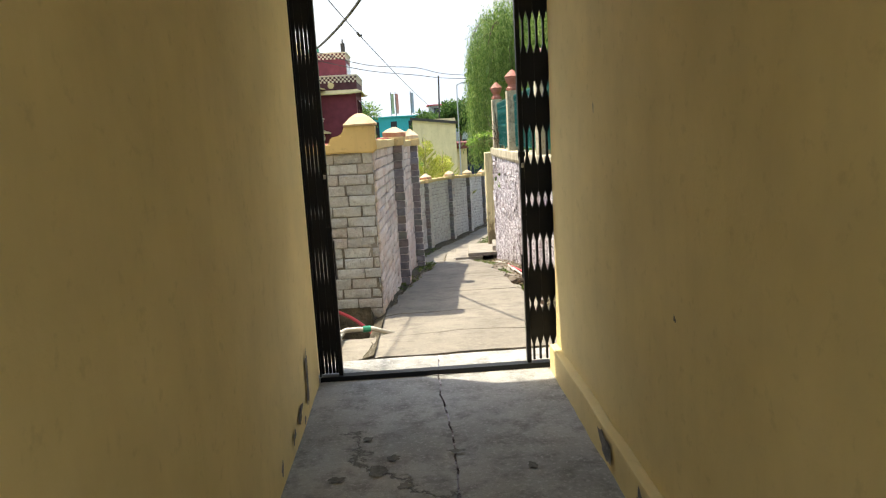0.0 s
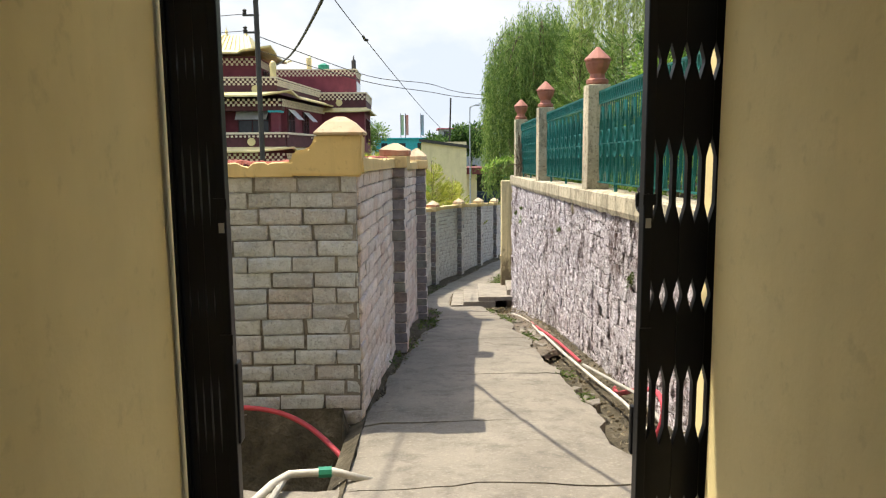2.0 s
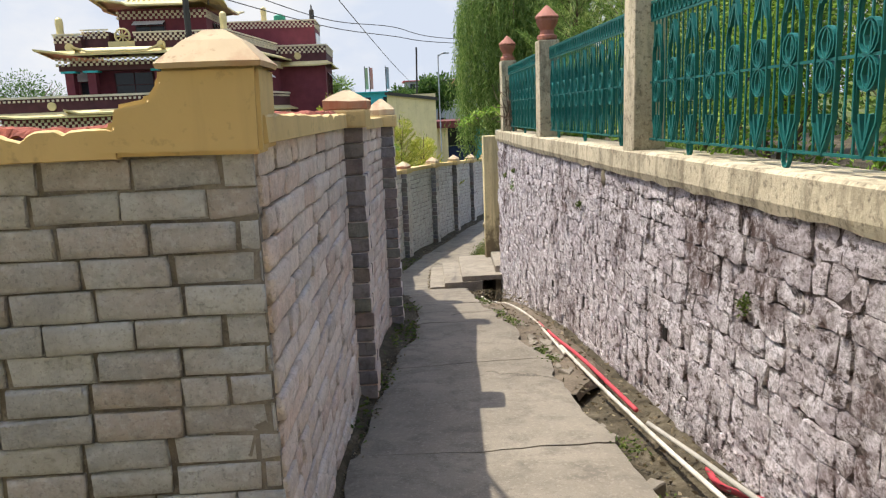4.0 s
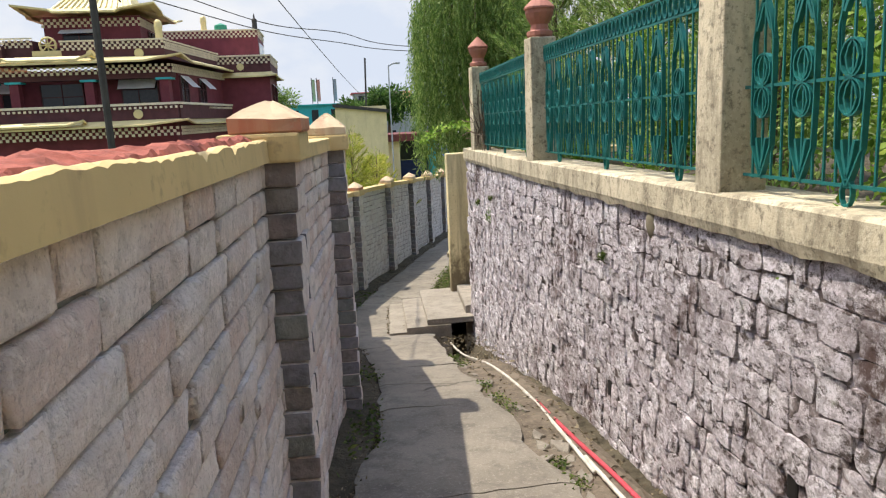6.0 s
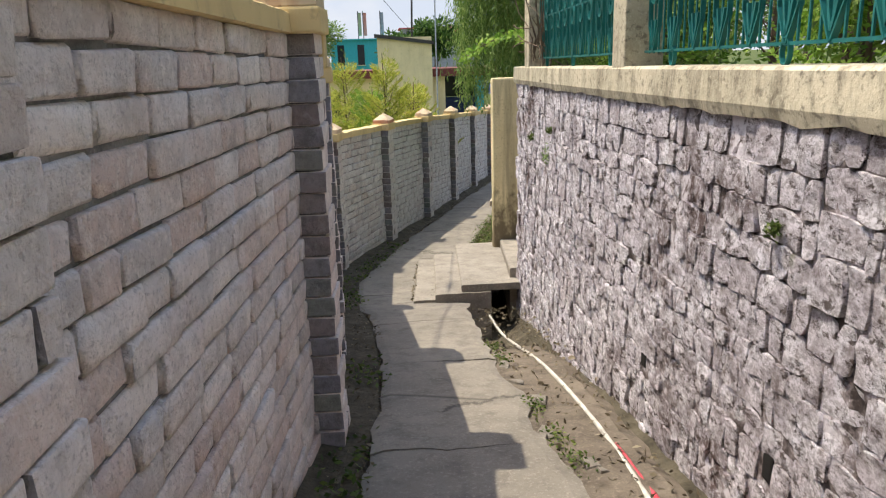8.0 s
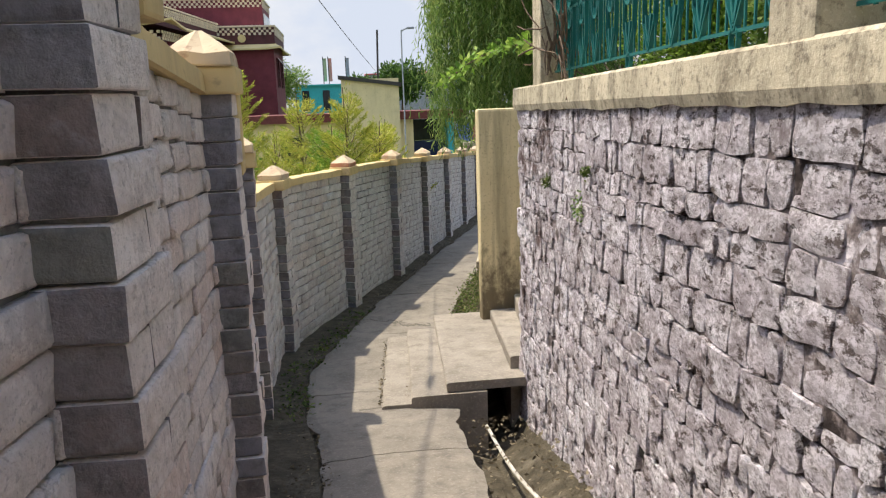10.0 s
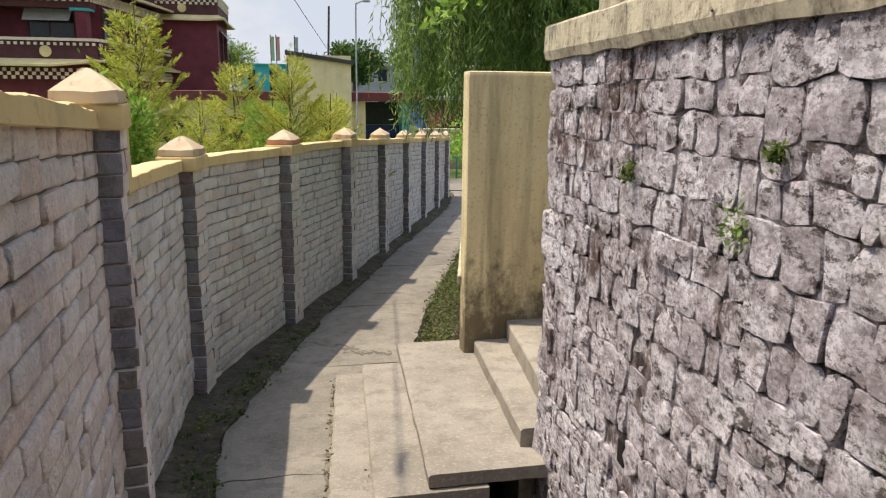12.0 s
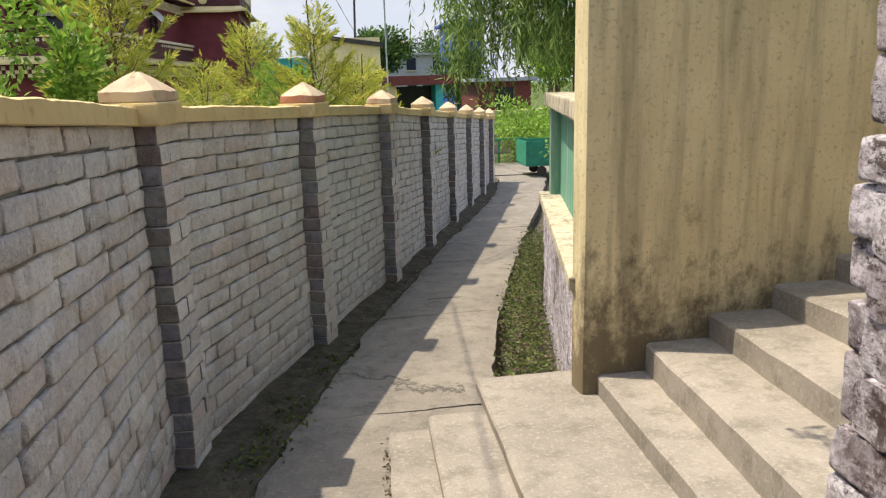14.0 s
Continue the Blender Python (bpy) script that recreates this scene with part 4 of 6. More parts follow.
# ---- stair, yellow wall, far wall ----
def build_stair():
    edges = [(0.60, -1.435, 0.07), (0.84, -1.375, 0.06), (1.13, -1.29, 0.069), (1.68, -1.18, 0.10), (1.85, -1.02, 0.15), (2.2, -0.88, 0.16), (2.57, -0.74, 0.16), (2.94, -0.60, 0.16), (3.3, -0.46, 0.16), (3.66, -0.32, 0.16)]
    ob = thing("stair", (1.5, 16.7, -1.7), "worn pale concrete stair climbing between the walls", "stair", kind="structure")
    for k, ((x, z, skew), nxt) in enumerate(zip(edges, edges[1:] + [(5.4, 0, 0.16)])):
        ya = (15.62, 15.60, 15.64, 15.89)[min(k, 3)]
        yb = (17.9, 17.95, 18.25, 17.83)[min(k, 3)]
        bm = bmesh.new()
        ny, run = 14, nxt[0] + 0.12 - x
        rows = []
        for i in range(ny + 1):
            y = ya + (yb - ya) * i / ny
            w = 0.007 * noise.noise((x * 5, y * 4, 1)) + 0.004 * noise.noise((x * 5, y * 15, 2))
            xa = x + skew * (y - 15.65) + w
            t = z - 0.085 * (y - 15.65) + 0.004 * noise.noise((x * 3, y * 5, 3))
            low = t - 0.075 if k == 2 else -2.2
            xb = xa + run + (0.5 if k == 2 else 0.2)
            rows.append([bm.verts.new(p) for p in ((xa + 0.004, y, low), (xa, y, t - 0.014), (xa + 0.012, y, t - 0.003), (xa + 0.03, y, t), (xb, y, t), (xb, y, low))])
        for a, b in zip(rows, rows[1:]):
            for q in range(6):
                bm.faces.new((a[q], a[(q + 1) % 6], b[(q + 1) % 6], b[q]))
        bm.faces.new(rows[0]), bm.faces.new(rows[-1][::-1])
        bmesh.ops.recalc_face_normals(bm, faces=bm.faces)
        part("step" if k != 2 else "slab", bm, STEP, ob)
    # culvert under the slab
    part("culvert_back", cube(1.35, 1.9, 17.3, 17.45, -2.3, -1.54), JOINT, ob, "dark culvert wall")


build_stair()


def build_right_far():
    ob = thing("wall_yellow", (2.8, 17.9, -1.5), "yellow plastered wall with black mould along its foot", "wall", kind="structure")
    bm = cube(1.815, 6.0, 17.82, 18.02, -2.2, 0.815, 0.03)
    bmesh.ops.subdivide_edges(bm, edges=bm.edges[:], cuts=3, use_grid_fill=True)
    for v in bm.verts:
        v.co += Vector((0.01 * noise.noise(v.co * 2.3), 0.008 * noise.noise(v.co * 2.3), 0.012 * noise.noise((v.co.x * 3, 0, v.co.z * 3))))
    part("plaster", bm, MOULDY, ob)
    green = make_yellow("green_wall_paint", (0.13, 0.33, 0.22), (0.45, 0.47, 0.40), 0.8)
    w = thing("wall_green", (2.2, 19.5, -1.8), "low garden wall with flaking green panel over rough stone", "wall", kind="structure")
    p0, p1 = Vector((1.90, 18.03)), Vector((2.62, 21.0))
    d = (p1 - p0).normalized()
    nrm = Vector((-d.y, d.x))
    m = Matrix(((d.x, nrm.x, 0, p0.x), (d.y, nrm.y, 0, p0.y), (0, 0, 1, 0), (0, 0, 0, 1)))
    size = (p1 - p0).length
    part("cap", box(bmesh.new(), 0, size, -0.30, 0.05, -0.02, 0.10, 0.015, m), COPING, w)
    part("end_post", box(bmesh.new(), size - 0.22, size, -0.28, 0.0, -0.86, -0.02, 0.01, m), green, w)
    part("panel", box(bmesh.new(), 0, size - 0.2, -0.25, -0.09, -0.86, -0.02, 0.0, m), green, w)
    part("ledge", box(bmesh.new(), -0.1, size, -0.28, 0.10, -0.92, -0.84, 0.015, m), COPING, w)
    bm = box(bmesh.new(), -0.1, size, -0.28, 0.05, -2.2, -0.92, 0.0, m)
    bmesh.ops.subdivide_edges(bm, edges=bm.edges[:], cuts=12, use_grid_fill=True)
    for v in bm.verts:
        v.co += Vector((0.02 * noise.noise(v.co * 9), 0, 0.0))
    part("base", bm, STONE, w, "rough stone base")


build_right_far()


# ---- passage and gate ----
def chips(owner, x, side, spots):
    """Places where the paint has come off down to grey cement."""
    wall = bpy.data.objects[owner]
    for k, (y, z, ry, rz) in enumerate(spots):
        bm = bmesh.new()
        ring = []
        for i in range(22):
            a = 2 * math.pi * i / 22
            w = 1 + 0.55 * noise.noise((math.cos(a) * 1.7 + 5 * k, math.sin(a) * 1.7, 3)) + 0.3 * noise.noise((math.cos(a) * 6 + 5 * k, math.sin(a) * 6, 1))
            ring.append(bm.verts.new((x + side * 0.006, y + ry * w * math.cos(a) + 0.4 * ry * math.sin(a), max(0.0, z + rz * w * math.sin(a)))))
        bm.faces.new(ring)
        part("bare_patch", bm, MORTAR, wall, "patch of bare grey cement")


def build_passage():
    shell = thing("passage", (0, 0, 0), "narrow passage with yellow painted walls", "passage", kind="structure")
    def wall(name, x0, x1, y0, y1, z0, z1, paint=RENDER):
        o = new(name, mesh_of(name, cube(x0, x1, y0, y1, z0, z1, 0.0), paint))
        tagged(o, "plain rendered house wall around the passage, partly added out of view", "wall", kind="structure")
    for name, x0, x1, side in (("wall_left", -0.92, -0.64, 1), ("wall_right", 0.82, 1.1, -1)):
        bm = cube(x0, x1, -0.9, 4.21, -0.05, 2.78, 0.012)
        bmesh.ops.subdivide_edges(bm, edges=[e for e in bm.edges if e.calc_length() > 1], cuts=24, use_grid_fill=True)
        for v in bm.verts:
            if abs(v.co.x - (x1 if side > 0 else x0)) < 0.02:
                v.co.x += 0.008 * noise.noise((0, v.co.y * 1.1, v.co.z * 1.1))
        solo(name, bm, PASSAGE, "smooth yellow painted passage wall with scuffs", "wall", kind="structure")
    # outer jambs beyond the gate
    wall("wall_jamb_left", -3.5, -0.67, 4.212, 4.56, -0.5, 2.75, PASSAGE)
    wall("wall_jamb_right", 0.905, 3.0, 4.212, 4.56, -0.5, 2.75, PASSAGE)
    wall("wall_yard", -8, 8, -14.0, -13.8, -0.05, 1.8)
    # unseen upper storey, added to block southern sky and shade the piers' flanks
    wall("wall_upper_storey", -7, 7, -0.5, 4.56, 2.952, 7.0)
    wall("wall_lintel", -0.668, 0.903, 4.22, 4.56, 2.70, 2.78)
    bm = cube(-1.1, 1.3, -0.9, 4.56, 2.782, 2.95)
    solo("ceiling", bm, CEILING, "plain painted passage ceiling", "ceiling", kind="structure")
    # skirting ledge
    bm = cube(0.768, 0.821, -0.9, 4.19, -0.03, 0.165, 0.012)
    bmesh.ops.subdivide_edges(bm, edges=[e for e in bm.edges if e.calc_length() > 1], cuts=40)
    for v in bm.verts:
        v.co += Vector((0.006 * noise.noise(v.co * 4), 0, 0.012 * noise.noise(v.co * 2.5)))
    solo("baseboard", bm, PASSAGE, "yellow plastered skirting ledge with chipped edge", "skirting", kind="structure")
    # floor in two pours with a ragged crack
    floor = thing("floor", (0, 1, 0), "grey cement passage floor with a ragged crack and worn patches", "floor", kind="structure")
    for side in (0, 1):
        bm = bmesh.new()
        rows = []
        for j in range(121):
            y = -4 + 8.62 * j / 120
            c = 0.10 + 0.05 * noise.noise((y * 1.1, 0, 0)) + 0.018 * noise.noise((y * 6, 0, 0)) + 0.008 * noise.noise((y * 19, 0, 0))
            xa, xb = (-0.70, c - 0.005) if side == 0 else (c + 0.005, 0.95)
            rows.append([bm.verts.new((xa + (xb - xa) * i / 8, y, 0.004 * noise.noise((xa + i * 0.1, y * 2, 0)) - (0.006 if (i == 8 and side == 0) or (i == 0 and side == 1) else 0))) for i in range(9)])
        for a, b in zip(rows, rows[1:]):
            for i in range(8):
                bm.faces.new((a[i], a[i + 1], b[i + 1], b[i]))
        part("pour", bm, FLOOR, floor)
    # shallow pits worn through the skin of the cement
    for k, (x, y, rx, ry) in enumerate([(-0.24, 3.0, 0.045, 0.05), (-0.17, 3.12, 0.03, 0.03), (-0.33, 2.72, 0.05, 0.035), (-0.42, 2.95, 0.03, 0.025), (0.13, 3.15, 0.04, 0.02), (-0.30, 3.35, 0.03, 0.02), (-0.12, 2.85, 0.025, 0.03), (-0.40, 2.45, 0.05, 0.04), (0.45, 2.95, 0.02, 0.03)]):
        bm = bmesh.new()
        ring = []
        for i in range(18):
            a = 2 * math.pi * i / 18
            w = 1 + 0.7 * noise.noise((math.cos(a) * 1.6 + 9 * k, math.sin(a) * 1.6, 5))
            ring.append(bm.verts.new((x + rx * w * math.cos(a), y + ry * w * math.sin(a), 0.0065)))
        bm.faces.new(ring)
        part("worn_pit", bm, PIT, floor)
    part("bed", cube(-0.72, 0.97, -4, 4.67, -0.3, -0.02), JOINT, floor)
    bpy.data.objects.remove(shell)
    chips("wall_left", -0.638, 1, [(3.72, 0.24, 0.035, 0.13), (3.68, 0.13, 0.03, 0.05), (3.42, 0.13, 0.07, 0.035), (3.22, 0.10, 0.04, 0.03), (2.9, 0.10, 0.025, 0.03), (3.55, 0.05, 0.02, 0.02)])
    chips("wall_right", 0.817, -1, [(3.18, 1.55, 0.007, 0.022), (2.2, 0.85, 0.010, 0.012)])
    chips("baseboard", 0.765, -1, [(2.9, 0.10, 0.10, 0.05), (2.4, 0.08, 0.05, 0.07)])


build_passage()


def picket(bm, x, w, z0, z1, wide):
    """A flat folded gate bar that swells where the lattice closes up."""
    stops = []
    def width(z):
        q = (z - 1.04) % 0.65
        q = q if q < 0.325 else 0.65 - q
        if q < 0.055:
            return w + (wide - w) * min(1, q / 0.055)
        if q > 0.20:
            return w + (wide - w) * max(0, 1 - (q - 0.20) / 0.06)
        return wide
    n = int((z1 - z0) / 0.012)
    rows = []
    for i in range(n + 1):
        z = z0 + (z1 - z0) * i / n
        h = width(z) / 2
        rows.append([bm.verts.new((x + a, b, z)) for a, b in ((-h, -0.012), (h, -0.012), (h, 0.012), (-h, 0.012))])
    for a, b in zip(rows, rows[1:]):
        for k in range(4):
            bm.faces.new((a[k], a[(k + 1) % 4], b[(k + 1) % 4], b[k]))
    bm.faces.new(rows[0][::-1]), bm.faces.new(rows[-1])


def build_gate():
    Y = 4.30
    for name, xs, pitch, note in (("right", [0.692 + 0.0405 * i for i in range(5)], 0.0405, 1), ("left", [-0.628 + 0.0222 * i for i in range(5)], 0.0222, -1)):
        ob = thing("folding_gate", (xs[0], Y, 0.02), "black enamelled collapsible steel gate, folded open", "gate", "leaves of the folding gate")
        for i, x in enumerate(xs):
            bm = bmesh.new()
            picket(bm, 0, 0.012 if note > 0 else 0.017, 0.035, 2.66, pitch * (1.03 if note > 0 else 1.0))
            bm.transform(pose(x, Y + 0.003 * (i % 2), 0))
            part("picket", bm, BLACK, ob)
        a, b = (0.645, 0.672) if note > 0 else (-0.532, -0.505)
        part("lock_channel", cube(a, b, Y - 0.02, Y + 0.025, 0.02, 2.68, 0.004), BLACK, ob)
        part("end_channel", cube(xs[-1] + 0.02, xs[-1] + 0.042, Y - 0.03, Y + 0.03, 0.02, 2.68, 0.004) if note > 0 else cube(-0.648, -0.638, Y - 0.03, Y + 0.03, 0.02, 2.68, 0.003), BLACK, ob)
        part("latch", cube(a + 0.006, b - 0.006, Y - 0.0235, Y - 0.0205, 1.235, 1.262), LITMETAL, ob, "scratched steel latch")
        for z in (0.92, 1.30):
            part("hinge_plate", cube(a - 0.004, b + 0.004, Y - 0.027, Y - 0.0205, z, z + 0.03), BLACK, ob)
    eye = bpy.data.objects["folding_gate"]
    part("lock_hasp", tube([(0.655 + 0.0 * q, Y + 0.045 + 0.022 * math.cos(q), 1.31 + 0.03 * math.sin(q)) for q in [2 * math.pi * i / 12 for i in range(13)]], 0.009, 6), BLACK, eye, "black steel lock eye")
    part("lock_body", cube(0.64, 0.676, Y + 0.026, Y + 0.05, 0.55, 0.70, 0.006), BLACK, eye)
    part("lock_body", cube(-0.512, -0.498, Y + 0.0, Y + 0.05, 0.62, 0.86, 0.006), BLACK, bpy.data.objects["folding_gate.001"])
    track = thing("gate_track", (0, Y, 0), "rusty black steel gate track across the threshold", "gate track")
    part("bar", cube(-0.64, 0.845, Y - 0.03, Y + 0.03, 0.0, 0.018, 0.003), BLACK, track)
    part("lip", cube(-0.64, 0.845, Y - 0.07, Y - 0.058, 0.0, 0.03, 0.002), BLACK, track)


build_gate()


# ---- pipes and hoses ----
def hose(name, pts, r, material, label):
    ob = thing(name, pts[0], label, "hose")
    part("tube", tube(smooth_line(pts), r, 8), material, ob, smooth=True)
    return ob


def build_pipes():
    g = lambda y, d=0.0: zg(y) - d
    hose("hose", [(1.37, 5.6, -0.33), (1.38, 6.18, -0.27), (1.40, 6.8, -0.24), (1.37, 7.8, -0.33), (1.36, 9.0, -0.45), (1.36, 10.0, -0.54)], 0.013, WHITEPIPE, "dirty white plastic water pipe along the gutter")
    hose("hose", [(1.34, 9.8, -0.53), (1.38, 10.6, -0.63), (1.42, 11.6, -0.77), (1.40, 12.8, -0.97), (1.36, 14.2, -1.32), (1.4, 15.4, -1.57)], 0.013, WHITEPIPE, "dirty white plastic water pipe along the gutter")
    hose("hose", [(1.42, 8.4, -0.39), (1.44, 9.6, -0.52), (1.42, 10.4, -0.61), (1.43, 11.3, -0.73)], 0.015, REDHOSE, "red rubber water hose along the gutter")
    hose("hose", [(1.54, 7.7, -0.40), (1.5, 7.46, -0.36), (1.49, 6.94, -0.155), (1.47, 6.56, -0.034), (1.45, 6.35, -0.04), (1.43, 6.30, -0.128), (1.41, 6.36, -0.30), (1.40, 6.3, -0.40)], 0.017, REDHOSE, "red rubber water hose looping out of the gutter")
    hose("hose", [(1.42, 5.8, -0.29), (1.46, 6.6, -0.15), (1.45, 7.4, -0.25), (1.38, 8.1, -0.33)], 0.013, GREYPIPE, "grey plastic pipe along the gutter")
    hose("hose", [(-2.2, 6.62, -0.16), (-1.6, 6.6, -0.10), (-1.0, 6.55, -0.09), (-0.7, 6.48, -0.16), (-0.45, 6.3, -0.3), (-0.3, 6.1, -0.42)], 0.016, REDHOSE, "red rubber hose lying along the foot of the brick wall")
    ob = thing("water_pipe", (-0.8, 5.3, -0.06), "dirty white plastic water pipe with a green joint", "pipe")
    part("run", tube([(-0.82, 4.95, -0.06), (-0.66, 5.42, -0.04), (-0.60, 5.52, -0.04), (-0.40, 5.56, -0.05), (-0.2, 5.6, -0.13)], 0.02), WHITEPIPE, ob, smooth=True)
    part("joint", tube([(-0.47, 5.548, -0.047), (-0.41, 5.558, -0.05)], 0.027), GREENJOIN, ob, "green pipe joint")
    part("branch", tube([(-0.62, 5.50, -0.05), (-0.66, 5.2, -0.07), (-0.72, 4.8, -0.09)], 0.016), GREYPIPE, ob)
    # pale sill of cement that the pipes lie on
    bm = bmesh.new()
    bmesh.ops.create_grid(bm, x_segments=14, y_segments=10, size=0.5)
    for v in bm.verts:
        x, y = v.co.x, v.co.y
        v.co = Vector((-0.75 + x * 0.95 + 0.03 * noise.noise((x * 4, y * 4, 0)), 5.05 + y * 0.85 + 0.06 * noise.noise((x * 5, 0, 1)), -0.10 + 0.02 * noise.noise((x * 6, y * 6, 2))))
    solo("cement_sill", bm, PATH, "broken pale cement sill beside the path", "ground patch", kind="structure")


build_pipes()


# ---- plants ----
def leaves(name, spots, ways, lengths, widths, material, parent, label=""):
    """One mesh of many small folded leaf blades."""
    n = len(spots)
    ways = ways / np.linalg.norm(ways, axis=1, keepdims=True)
    side = np.cross(ways, np.random.normal(size=(n, 3)))
    side /= np.linalg.norm(side, axis=1, keepdims=True) + 1e-9
    fold = np.cross(side, ways)
    L, W = lengths[:, None], widths[:, None]
    v = np.stack([spots, spots + ways * L * 0.45 + side * W * 0.5 + fold * W * 0.15, spots + ways * L, spots + ways * L * 0.45 - side * W * 0.5 + fold * W * 0.15], 1).reshape(-1, 3)
    me = bpy.data.meshes.new(name)
    me.vertices.add(4 * n)
    me.vertices.foreach_set("co", v.astype(np.float32).ravel())
    me.loops.add(4 * n)
    me.loops.foreach_set("vertex_index", np.arange(4 * n, dtype=np.int32))
    me.polygons.add(n)
    me.polygons.foreach_set("loop_start", np.arange(0, 4 * n, 4, dtype=np.int32))
    me.polygons.foreach_set("loop_total", np.full(n, 4, dtype=np.int32))
    me.update(calc_edges=True)
    me.materials.append(material)
    ob = new(name, me)
    if parent:
        place(ob, parent)
    return tagged(ob, label)


def bent(a, b, sag, n=6):
    a, b = Vector(a), Vector(b)
    return [a.lerp(b, i / n) + Vector((0, 0, sag * 4 * (i / n) * (1 - i / n))) for i in range(n + 1)]


def conifer(x, y, z, high, radius, material, seed, label):
    """Feathery garden cypress: upswept limbs with flat sprays."""
    rnd = np.random.RandomState(seed)
    ob = thing("conifer", (x, y, z), label, "shrub", "garden shrubs behind the wall")
    tip = (x + rnd.uniform(-0.1, 0.1), y, z + high)
    part("trunk", tube(bent((x, y, z - 0.1), tip, 0.0), 0.035, 7, 0.2), BARK, ob)
    S, D, Ln, Wd = [], [], [], []
    count = int(44 * high / 2.2)
    for i in range(count):
        t = 0.05 + 0.9 * (i + rnd.uniform(0, 1)) / count
        reach = radius * (1 - t) ** 0.75 * rnd.uniform(0.65, 1.35) + 0.10
        a = i * 2.4 + rnd.uniform(-0.4, 0.4)
        rise = rnd.uniform(0.55, 1.25)
        out = np.array([math.cos(a), math.sin(a), rise])
        across = np.array([-math.sin(a), math.cos(a), rnd.uniform(-0.3, 0.3)])
        base = np.array([x, y, z + high * t * 0.93])
        tip_at = base + out * reach
        part("limb", tube([tuple(base), tuple(base + out * reach * 0.5 - np.array([0, 0, 0.04])), tuple(tip_at - np.array([0, 0, 0.06 * reach]))], 0.007, 4, 0.3), BARK, ob)
        for s in np.linspace(0.12, 1.0, int(5 + reach * 22)):
            p = base + out * reach * s - np.array([0, 0, 0.10 * reach * s * (1.6 - s)])
            for side in (-1, 1):
                twig = out * 0.75 + across * side * rnd.uniform(0.5, 1.0) + np.array([0, 0, rnd.uniform(-0.25, 0.2)])
                long = 0.15 * (1.12 - s) + 0.035
                for q in np.linspace(0.1, 1, 9):
                    S.append(p + twig * long * q + rnd.normal(size=3) * 0.006)
                    D.append(twig + rnd.normal(size=3) * 0.35)
                    Ln.append(rnd.uniform(0.045, 0.09))
                    Wd.append(rnd.uniform(0.008, 0.014))
    for q in np.linspace(0.6, 1.03, 60):
        S.append(np.array([x, y, z + high * q]) + rnd.normal(size=3) * 0.02)
        D.append(rnd.normal(size=3) * 0.5 + np.array([0, 0, 1.0]))
        Ln.append(0.08)
        Wd.append(0.014)
    leaves("foliage", np.array(S), np.array(D), np.array(Ln), np.array(Wd), material, ob)
    return ob


def bush(x, y, z, rx, rz, material, seed, label, count=2600, size=0.06, name="shrub", group="garden shrubs behind the wall", ry=None):
    rnd = np.random.RandomState(seed)
    ry = ry or rx
    ob = thing(name, (x, y, z), label, "shrub", group)
    for k in range(5):
        a = 1.3 * k + seed
        part("stem", tube(bent((x, y, z - 0.1), (x + rx * 0.6 * math.cos(a), y + ry * 0.6 * math.sin(a), z + rz * 1.2), 0.05), 0.018, 5, 0.3), BARK, ob)
    clumps = rnd.normal(size=(26, 3)) * np.array([rx, ry, rz]) * 0.48 + np.array([x, y, z + rz])
    c = clumps[rnd.randint(0, 26, count)]
    off = rnd.normal(size=(count, 3))
    S = c + off * np.array([rx, ry, rz]) * 0.16
    D = off + rnd.normal(size=(count, 3)) * 0.7 + np.array([0, 0, 0.25])
    leaves("foliage", S, D, rnd.uniform(0.7, 1.3, count) * size, rnd.uniform(0.35, 0.55, count) * size, material, ob)
    return ob


def tree(x, y, z, high, rx, rz, material, seed, label, count=5000, size=0.3, name="tree"):
    """A trunk with limbs and a crown of many leaf clumps with gaps."""
    rnd = np.random.RandomState(seed)
    ob = thing(name, (x, y, z), label, "tree", "trees in the distance")
    top = z + high - rz
    part("trunk", tube(bent((x, y, z - 0.3), (x + 0.2, y, top), 0), 0.05 * high ** 0.8, 8, 0.45), BARK, ob)
    for k in range(6):
        a = k * 1.05 + seed
        part("limb", tube(bent((x + 0.1, y, top - rz * 0.6), (x + rx * 0.7 * math.cos(a), y + rx * 0.7 * math.sin(a), top + rz * rnd.uniform(-0.1, 0.6)), 0.1), 0.02 * high ** 0.8, 6, 0.3), BARK, ob)
    m = 34
    dirs = rnd.normal(size=(m, 3))
    dirs /= np.linalg.norm(dirs, axis=1, keepdims=True)
    clumps = dirs * rnd.uniform(0.35, 0.95, (m, 1)) * np.array([rx, rx, rz]) + np.array([x, y, top])
    c = clumps[rnd.randint(0, m, count)]
    off = rnd.normal(size=(count, 3))
    S = c + off * np.array([rx, rx, rz]) * 0.15
    leaves("crown", S, off + np.array([0, 0, -0.1]), rnd.uniform(0.6, 1.3, count) * size, rnd.uniform(0.3, 0.6, count) * size, material, ob)
    return ob


